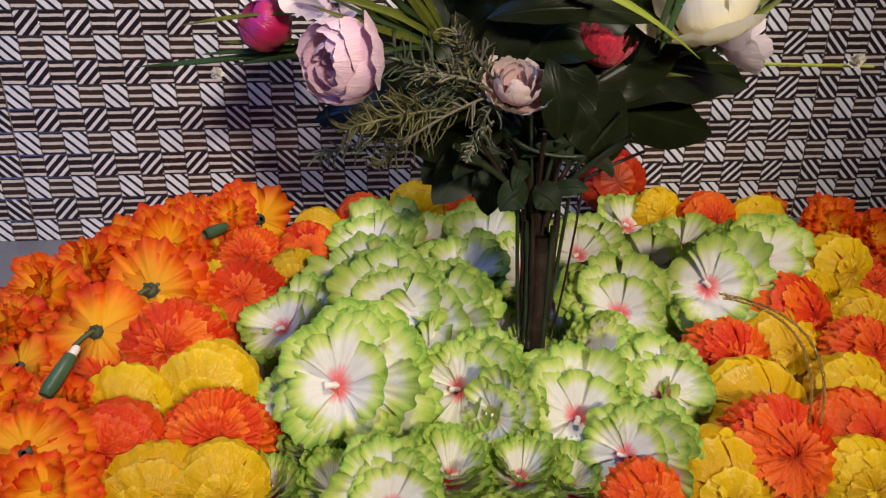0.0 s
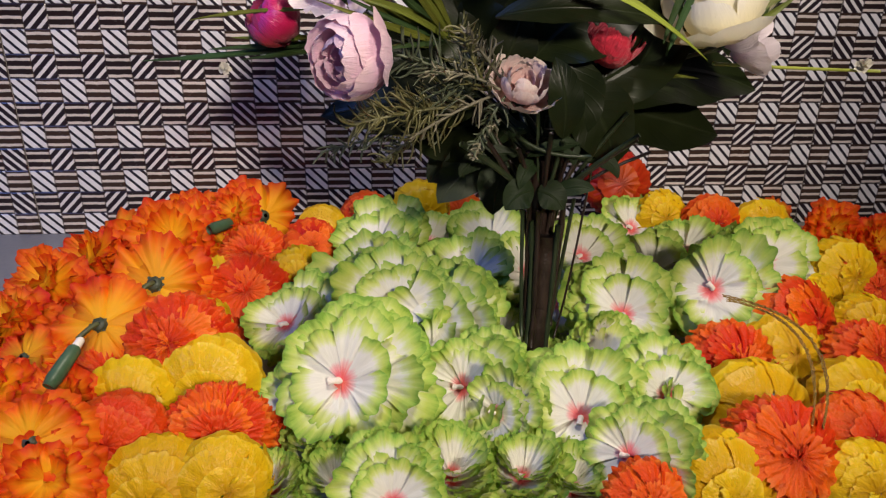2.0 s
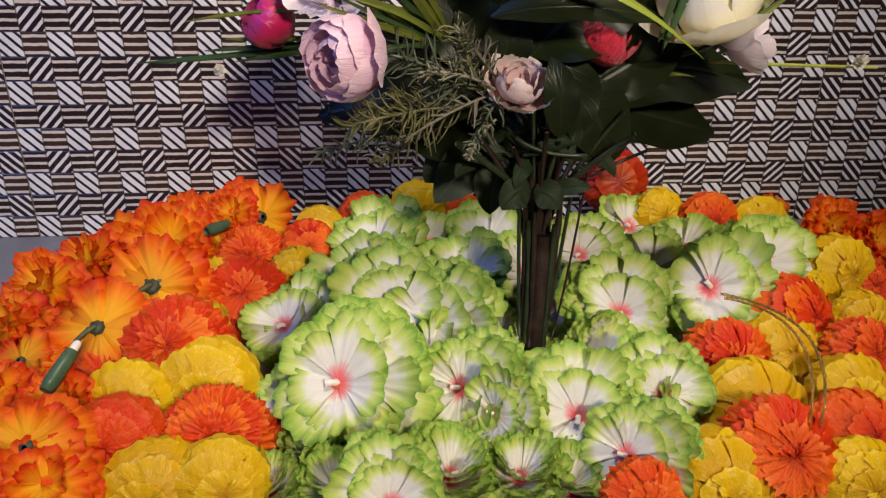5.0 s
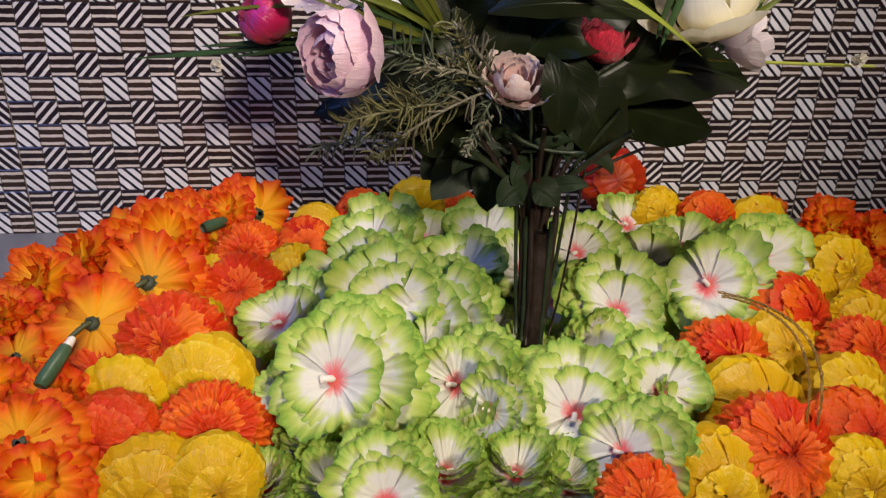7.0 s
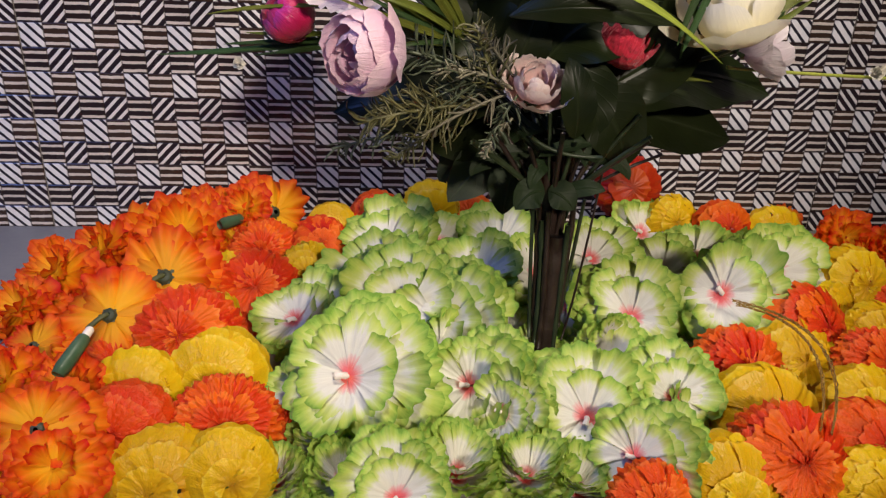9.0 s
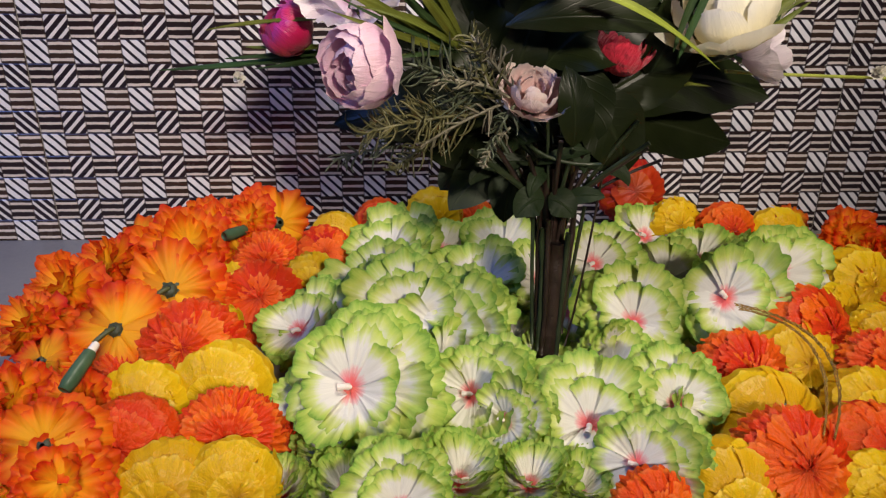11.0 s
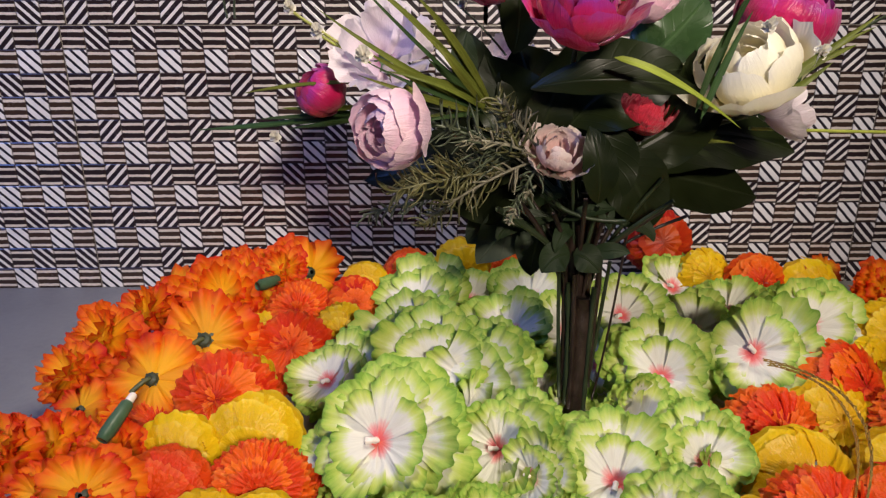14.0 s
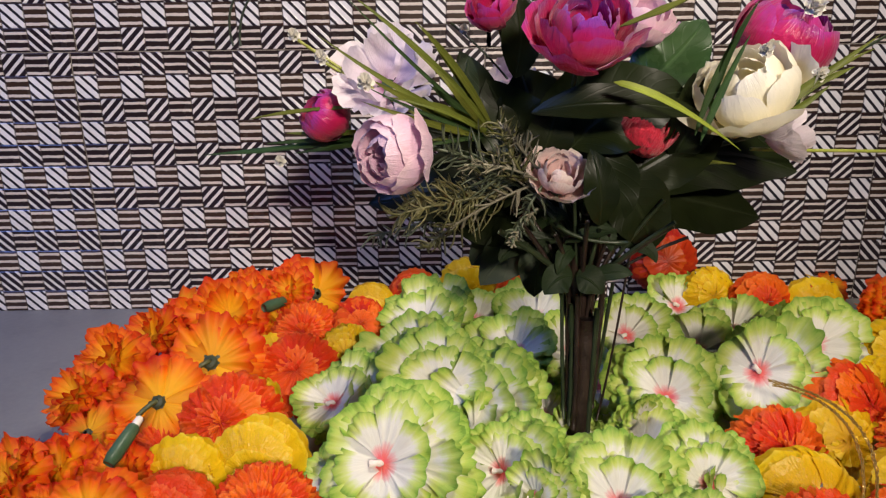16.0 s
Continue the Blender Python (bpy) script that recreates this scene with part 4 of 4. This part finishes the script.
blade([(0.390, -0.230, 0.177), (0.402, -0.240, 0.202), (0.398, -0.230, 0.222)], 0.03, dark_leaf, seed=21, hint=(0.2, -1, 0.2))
blade([(0.336, -0.245, 0.115), (0.326, -0.250, 0.118), (0.320, -0.250, 0.106)], 0.017, soft_leaf, "small_leaf", seed=61, hint=(0, -1, 0.4))
blade([(0.338, -0.245, 0.115), (0.345, -0.250, 0.116), (0.352, -0.250, 0.106)], 0.016, soft_leaf, "small_leaf", seed=62, hint=(0, -1, 0.4))
blade([(0.346, -0.245, 0.114), (0.357, -0.250, 0.121), (0.368, -0.250, 0.117)], 0.009, soft_leaf, "small_leaf", seed=63, hint=(0, -1, 0.4))
blade([(0.331, -0.245, 0.134), (0.345, -0.250, 0.143), (0.358, -0.250, 0.142)], 0.008, soft_leaf, "small_leaf", seed=64, hint=(0, -0.6, 0.8))
blade([(0.322, -0.200, 0.131), (0.312, -0.200, 0.124), (0.302, -0.200, 0.113)], 0.022, soft_leaf, "small_leaf", seed=65, hint=(0, -1, 0.2))

# dull grey-green leaves low behind the neck, the shade there put into their colour
blade([(0.327, -0.200, 0.126), (0.306, -0.205, 0.122), (0.288, -0.200, 0.093)], 0.030, shaded_leaf, seed=190, hint=(0, -1, 0.3), wave=0.25)
blade([(0.330, -0.205, 0.124), (0.321, -0.212, 0.113), (0.321, -0.205, 0.087)], 0.026, shaded_leaf, seed=191, hint=(0, -1, 0.3), wave=0.25)
blade([(0.317, -0.190, 0.126), (0.295, -0.195, 0.121), (0.283, -0.190, 0.103)], 0.026, shaded_leaf, seed=192, hint=(0, -1, 0.3), wave=0.25)
blade([(0.341, -0.210, 0.127), (0.337, -0.215, 0.111), (0.334, -0.210, 0.091)], 0.022, shaded_leaf, seed=193, hint=(0, -1, 0.3), wave=0.25)

# grass blades and straps
blade([(0.294, -0.220, 0.192), (0.262, -0.240, 0.232), (0.221, -0.240, 0.262)], 0.0030, blade_leaf, "grass_blade", seed=30, across=5, hint=(0, -1, 0.2))
blade([(0.292, -0.225, 0.191), (0.259, -0.250, 0.205), (0.230, -0.260, 0.223)], 0.0040, blade_leaf, "grass_blade", seed=31, across=5, hint=(0, -1, 0.2))
blade([(0.293, -0.230, 0.193), (0.275, -0.260, 0.228), (0.253, -0.265, 0.249)], 0.0036, blade_leaf, "grass_blade", seed=32, across=5, hint=(0, -1, 0.2))
blade([(0.293, -0.220, 0.191), (0.281, -0.250, 0.216), (0.262, -0.255, 0.237)], 0.0043, blade_leaf, "grass_blade", seed=33, across=5, hint=(0, -1, 0.2))
blade([(0.291, -0.230, 0.192), (0.270, -0.250, 0.209), (0.242, -0.255, 0.213)], 0.0043, blade_leaf, "grass_blade", seed=133, across=5, hint=(0, -1, 0.2))
blade([(0.292, -0.230, 0.192), (0.276, -0.240, 0.204), (0.259, -0.250, 0.219)], 0.0043, deep_blade, "grass_blade", seed=134, across=5, hint=(0, -1, 0.2))
blade([(0.289, -0.220, 0.189), (0.271, -0.220, 0.197), (0.251, -0.220, 0.203)], 0.0043, deep_blade, "grass_blade", seed=34, across=5)
blade([(0.286, -0.220, 0.186), (0.271, -0.220, 0.189), (0.257, -0.220, 0.186)], 0.0036, blade_leaf, "grass_blade", seed=35, across=5)
blade([(0.239, -0.200, 0.188), (0.191, -0.190, 0.178), (0.120, -0.180, 0.173)], 0.0050, deep_blade, "grass_blade", seed=36, across=5)
blade([(0.239, -0.200, 0.186), (0.205, -0.195, 0.184), (0.161, -0.190, 0.181)], 0.0050, deep_blade, "grass_blade", seed=37, across=5)
blade([(0.241, -0.205, 0.191), (0.206, -0.200, 0.187), (0.174, -0.195, 0.188)], 0.0036, blade_leaf, "grass_blade", seed=137, across=5)
blade([(0.239, -0.200, 0.184), (0.206, -0.200, 0.180), (0.178, -0.195, 0.176)], 0.0036, deep_blade, "grass_blade", seed=138, across=5)
blade([(0.221, -0.210, 0.204), (0.189, -0.210, 0.204), (0.157, -0.210, 0.198)], 0.0029, blade_leaf, "grass_blade", seed=38, across=5)
blade([(0.346, -0.270, 0.221), (0.368, -0.280, 0.218), (0.414, -0.262, 0.186)], 0.0036, strap_leaf, "grass_blade", seed=39, across=5, shape=0.55, hint=(0, -0.9, 0.4))
blade([(0.293, -0.228, 0.192), (0.267, -0.250, 0.225), (0.243, -0.256, 0.244)], 0.0034, blade_leaf, "grass_blade", seed=150, across=5, shape=0.6, hint=(0, -1, 0.2))
blade([(0.291, -0.228, 0.193), (0.259, -0.253, 0.219), (0.217, -0.256, 0.264)], 0.0022, deep_blade, "grass_blade", seed=151, across=5, shape=0.6, hint=(0, -1, 0.2))
blade([(0.292, -0.228, 0.192), (0.276, -0.256, 0.217), (0.252, -0.256, 0.236)], 0.0028, blade_leaf, "grass_blade", seed=152, across=5, shape=0.6, hint=(0, -1, 0.2))
blade([(0.289, -0.228, 0.193), (0.253, -0.259, 0.209), (0.205, -0.256, 0.244)], 0.0034, blade_leaf, "grass_blade", seed=153, across=5, shape=0.6, hint=(0, -1, 0.2))
blade([(0.290, -0.228, 0.191), (0.259, -0.262, 0.203), (0.226, -0.256, 0.220)], 0.0022, deep_blade, "grass_blade", seed=154, across=5, shape=0.6, hint=(0, -1, 0.2))
blade([(0.291, -0.228, 0.190), (0.270, -0.265, 0.210), (0.237, -0.256, 0.214)], 0.0028, blade_leaf, "grass_blade", seed=155, across=5, shape=0.6, hint=(0, -1, 0.2))
blade([(0.286, -0.228, 0.190), (0.259, -0.268, 0.201), (0.225, -0.256, 0.212)], 0.0034, blade_leaf, "grass_blade", seed=156, across=5, shape=0.6, hint=(0, -1, 0.2))
blade([(0.291, -0.228, 0.190), (0.264, -0.271, 0.194), (0.254, -0.256, 0.189)], 0.0022, deep_blade, "grass_blade", seed=157, across=5, shape=0.6, hint=(0, -1, 0.2))
blade([(0.289, -0.228, 0.193), (0.270, -0.274, 0.218), (0.262, -0.256, 0.228)], 0.0028, blade_leaf, "grass_blade", seed=158, across=5, shape=0.6, hint=(0, -1, 0.2))
blade([(0.423, -0.262, 0.201), (0.443, -0.262, 0.218), (0.463, -0.262, 0.226)], 0.0035, blade_leaf, "grass_blade", seed=170, across=5, shape=0.7, hint=(0, -1, 0.2))
blade([(0.427, -0.262, 0.207), (0.448, -0.262, 0.221), (0.474, -0.262, 0.241)], 0.0035, blade_leaf, "grass_blade", seed=171, across=5, shape=0.7, hint=(0, -1, 0.2))
blade([(0.426, -0.262, 0.198), (0.441, -0.262, 0.207), (0.454, -0.262, 0.218)], 0.0035, blade_leaf, "grass_blade", seed=172, across=5, shape=0.7, hint=(0, -1, 0.2))
blade([(0.390, -0.262, 0.194), (0.397, -0.262, 0.229), (0.414, -0.262, 0.257)], 0.0035, deep_blade, "grass_blade", seed=173, across=5, shape=0.7, hint=(0, -1, 0.2))
blade([(0.393, -0.262, 0.191), (0.401, -0.262, 0.219), (0.412, -0.262, 0.242)], 0.0035, deep_blade, "grass_blade", seed=174, across=5, shape=0.7, hint=(0, -1, 0.2))
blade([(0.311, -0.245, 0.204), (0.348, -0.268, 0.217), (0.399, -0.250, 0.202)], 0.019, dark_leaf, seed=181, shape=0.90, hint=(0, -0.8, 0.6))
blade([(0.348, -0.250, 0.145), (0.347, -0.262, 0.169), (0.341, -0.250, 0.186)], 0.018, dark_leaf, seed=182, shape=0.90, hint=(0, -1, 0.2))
blade([(0.280, -0.220, 0.231), (0.275, -0.225, 0.217), (0.283, -0.220, 0.192)], 0.014, soft_leaf, seed=183, shape=0.90, hint=(0, -1, 0.2))
for k in range(7):
    dx, dz = 0.004 * (k - 3), 0.0035 * (k % 3)
    a0, a1 = Vector((0.363, -0.220, 0.158)), Vector((0.411, -0.210, 0.181))
    blade([a0 + Vector((0, 0.002 * k, dz)), (a0 + a1) / 2 + Vector((dx, 0, 0.006 + dz)), a1 + Vector((2 * dx, 0, dz * 2 - dx))], 0.0045, deep_blade if k % 2 else blade_leaf, "grass_blade", seed=40 + k, across=5)
blade([(0.405, -0.230, 0.180), (0.391, -0.270, 0.222), (0.411, -0.270, 0.257)], 0.0029, deep_blade, "grass_blade", seed=50, across=5, hint=(0, -1, 0.1))
blade([(0.434, -0.250, 0.196), (0.436, -0.260, 0.213), (0.459, -0.250, 0.221)], 0.0065, deep_blade, "grass_blade", seed=51, across=5)
blade([(0.442, -0.240, 0.208), (0.457, -0.240, 0.216), (0.477, -0.240, 0.225)], 0.0043, blade_leaf, "grass_blade", seed=52, across=5)
blade([(0.443, -0.240, 0.205), (0.459, -0.240, 0.222), (0.486, -0.240, 0.234)], 0.0029, blade_leaf, "grass_blade", seed=53, across=5)
blade([(0.347, -0.270, 0.246), (0.363, -0.280, 0.252), (0.379, -0.280, 0.260)], 0.0043, blade_leaf, "grass_blade", seed=54, across=5)
for line, r in (
    ([(0.446, -0.200, 0.176), (0.487, -0.180, 0.171), (0.578, -0.160, 0.166)], 0.0011),
    ([(0.255, -0.210, 0.197), (0.209, -0.210, 0.225), (0.184, -0.210, 0.243)], 0.0009),
    ([(0.246, -0.210, 0.204), (0.221, -0.210, 0.216), (0.199, -0.210, 0.230)], 0.0009),
    ([(0.171, -0.200, 0.278), (0.144, -0.200, 0.264), (0.150, -0.200, 0.237)], 0.0007),
    ([(0.181, -0.200, 0.278), (0.153, -0.200, 0.264), (0.154, -0.200, 0.237)], 0.0007),
    ([(0.305, -0.180, 0.216), (0.292, -0.180, 0.232), (0.272, -0.170, 0.248)], 0.0007),
    ([(0.477, -0.200, 0.213), (0.500, -0.190, 0.228), (0.536, -0.180, 0.243)], 0.0008),
):
    bouquet_part("sprig_stem", Sheet().tube(arc(line, 12), r, 6), stem_lime if r > 0.00085 else stem_dark)


def foam_bud(x, y, z, r, seed):
    """A tiny white foam flower of crumpled petals."""
    rng = np.random.default_rng(seed)
    sheet = Sheet()
    for k in range(3):
        for p in range(5):
            fan_petal(sheet, rng, 0.0, r * (1 - 0.2 * k), 1.256 * p + k, 0.75, r * (0.3 + 0.5 * k), 0.3, 0.08, 0.2 * r, 2.0, 0.1 * r, 0.2 * r, 5, 5, 0.0, 0.15 * r * k)
    points = Vector((x, y, z))
    m = np.array(Matrix.Rotation(radians(60), 3, "X"))
    sheet.verts = [v @ m.T + np.array(points) for v in sheet.verts]
    bouquet_part("white_bud", sheet, bud_white, "tiny crumpled white foam bud")


foam_bud(0.186, -0.210, 0.242, 0.0037, 1)
foam_bud(0.200, -0.210, 0.230, 0.0043, 2)
foam_bud(0.231, -0.290, 0.223, 0.0042, 3)
foam_bud(0.169, -0.190, 0.170, 0.0037, 4)
foam_bud(0.416, -0.270, 0.234, 0.0037, 5)
foam_bud(0.448, -0.260, 0.222, 0.0038, 6)
foam_bud(0.451, -0.240, 0.253, 0.0056, 7)
foam_bud(0.557, -0.170, 0.170, 0.0050, 8)
foam_bud(0.279, -0.180, 0.244, 0.0030, 9)


def fern(line, needles, length, material, seed):
    """A plumosus sprig: a thin rachis with soft needles in all directions."""
    rng = np.random.default_rng(seed)
    path = arc(line, 40)
    sheet = Sheet().tube(path[::3], 0.0008, 5)
    ahead = path[-1] - path[0]
    ahead /= np.linalg.norm(ahead)
    for k in range(needles):
        f = rng.random() ** 0.8
        p = path[int(f * 39)]
        d = rng.normal(0, 1, 3)
        d -= ahead * (d @ ahead)
        d = d / np.linalg.norm(d) + ahead * rng.uniform(0.3, 1.1)
        d /= np.linalg.norm(d)
        size = length * rng.uniform(0.5, 1.1) * (1.1 - 0.6 * f)
        bend = rng.normal(0, 0.22, 3) * size
        sheet.tube(arc([p, p + d * size * 0.5 + bend, p + d * size], 5), [0.0007, 0.00065, 0.0006, 0.0005, 0.00025], 4)
    bouquet_part("fern_sprig", sheet, material)


fern([(0.307, -0.235, 0.163), (0.287, -0.250, 0.182), (0.261, -0.250, 0.187)], 60, 0.026, fern_grey, 1)
fern([(0.312, -0.240, 0.164), (0.298, -0.255, 0.186), (0.293, -0.250, 0.201)], 46, 0.022, fern_olive, 2)
fern([(0.304, -0.235, 0.159), (0.270, -0.250, 0.161), (0.237, -0.250, 0.151)], 70, 0.026, fern_olive, 3)
fern([(0.301, -0.230, 0.159), (0.267, -0.230, 0.160), (0.245, -0.230, 0.154)], 60, 0.024, fern_olive, 4)
fern([(0.296, -0.220, 0.154), (0.264, -0.220, 0.141), (0.220, -0.200, 0.125)], 46, 0.02, fern_grey, 5)
fern([(0.317, -0.250, 0.167), (0.307, -0.260, 0.157), (0.300, -0.260, 0.141)], 34, 0.012, fern_grey, 6)
fern([(0.292, -0.230, 0.153), (0.270, -0.230, 0.140), (0.254, -0.230, 0.127)], 46, 0.018, fern_olive, 7)

fern([(0.314, -0.250, 0.170), (0.295, -0.258, 0.182), (0.276, -0.255, 0.179)], 28, 0.016, fern_tan, 8)
fern([(0.314, -0.250, 0.176), (0.305, -0.256, 0.187), (0.296, -0.252, 0.198)], 26, 0.014, fern_tan, 9)
fern([(0.311, -0.250, 0.167), (0.293, -0.258, 0.163), (0.270, -0.255, 0.147)], 20, 0.014, fern_tan, 10)
fern([(0.314, -0.255, 0.156), (0.304, -0.262, 0.150), (0.300, -0.262, 0.137)], 20, 0.008, fern_tan, 11)

# ---------- gold cord on the marigolds ----------
cord = thing("gold_cord", "thin gold tinsel cord looped over the marigolds", "cord", at=(0.448, -0.253, 0.055))


def tinsel(line, seed):
    rng = np.random.default_rng(seed)
    path = arc(line, 60)
    base = np.array(cord.location)
    k = np.arange(60)
    sheet = Sheet()
    for phase in (0, 2.1, 4.2):
        twist = np.stack([0.0005 * np.cos(k * 0.9 + phase), 0.0003 * np.sin(k * 0.7 + phase), 0.0005 * np.sin(k * 0.9 + phase)], -1)
        sheet.tube(path - base + twist * rng.uniform(0.7, 1.6), 0.00034, 5)
    part("strand", sheet, gold_tinsel, cord)


tinsel([(0.446, -0.258, 0.056), (0.474, -0.279, 0.058), (0.483, -0.312, 0.056), (0.444, -0.364, 0.045)], 1)
tinsel([(0.447, -0.261, 0.055), (0.472, -0.278, 0.056), (0.477, -0.308, 0.054), (0.440, -0.362, 0.045)], 2)


# ---------- wall tiles: printed cells in low relief ----------
def cell_kind(i, j):
    """The print of cell column i, row j: skin number and the slant (+1 or -1)."""
    right = i >= 25
    if right:
        i, j = i + 1, j + 1
    slant = -1 if (i - 7) // 9 % 2 == 0 else 1
    if right:
        slant = 1 if i < 35 else -1
    if j >= 12 and not right:
        j += 1
        i += 1
        slant = -slant if j > 13 else slant
    if j == 11 and not right:
        slant = -slant
    if (i + j) % 2:
        return (0 if j % 2 == 0 else 1), 1
    return (2, -1) if j % 2 == 0 else (3, slant)


def wall_tile(i0, j0, columns, rows, shift):
    """A ceramic tile of columns x rows printed cells, each a low pillow, with its slab behind."""
    gap, face, proud = 0.0004, -0.0006, 0.0005
    verts, faces, uvs, skins = [], [], [], []
    x_lo, x_hi, z_lo, z_hi = gap, columns * CELL - gap, gap, rows * CELL - gap
    if j0 == 0:
        z_lo = 0.0
    for dj in range(rows):
        for di in range(columns):
            skin, slant = cell_kind(i0 + di, j0 + dj)
            a, b = max(di * CELL, x_lo), min((di + 1) * CELL, x_hi)
            c, d = max(dj * CELL, z_lo), min((dj + 1) * CELL, z_hi)
            m = 0.0008
            n = len(verts)
            verts += [(a, face, c), (b, face, c), (b, face, d), (a, face, d)]
            verts += [(a + m, face - proud, c + m), (b - m, face - proud, c + m), (b - m, face - proud, d - m), (a + m, face - proud, d - m)]
            e = m / CELL
            flat = [(0, 0), (1, 0), (1, 1), (0, 1), (e, e), (1 - e, e), (1 - e, 1 - e), (e, 1 - e)]
            flat = [(u if slant > 0 else 1 - u, 1 - v if skin > 1 else v) for u, v in flat]
            for q in ((4, 5, 6, 7), (0, 1, 5, 4), (1, 2, 6, 5), (2, 3, 7, 6), (3, 0, 4, 7)):
                faces.append([n + k for k in q])
                uvs += [flat[k] for k in q]
                skins.append(skin)
    n = len(verts)
    verts += [(x_lo, face, z_lo), (x_hi, face, z_lo), (x_hi, face, z_hi), (x_lo, face, z_hi)]
    verts += [(x_lo, 0.0008, z_lo), (x_hi, 0.0008, z_lo), (x_hi, 0.0008, z_hi), (x_lo, 0.0008, z_hi)]
    for q in ((0, 4, 5, 1), (1, 5, 6, 2), (2, 6, 7, 3), (3, 7, 4, 0)):
        faces.append([n + k for k in q])
        uvs += [(0.0, 0.0)] * 4
        skins.append(1)
    data = bpy.data.meshes.new("tile")
    data.from_pydata(verts, [], faces)
    layer = data.uv_layers.new(name="UVMap")
    layer.data.foreach_set("uv", np.array(uvs, np.float32).ravel())
    for skin in TILE_SKINS:
        data.materials.append(skin)
    data.polygons.foreach_set("material_index", skins)
    ob = new("tile", data)
    ob.location = (i0 * CELL + shift, 0, j0 * CELL)
    ob.parent = wall_back


for first in range(-38, 70, 18):
    wall_tile(first, 0, 18, 12, 0.0)
    wall_tile(first, 12, 18, 18, 0.006 if first < 16 else 0.0)
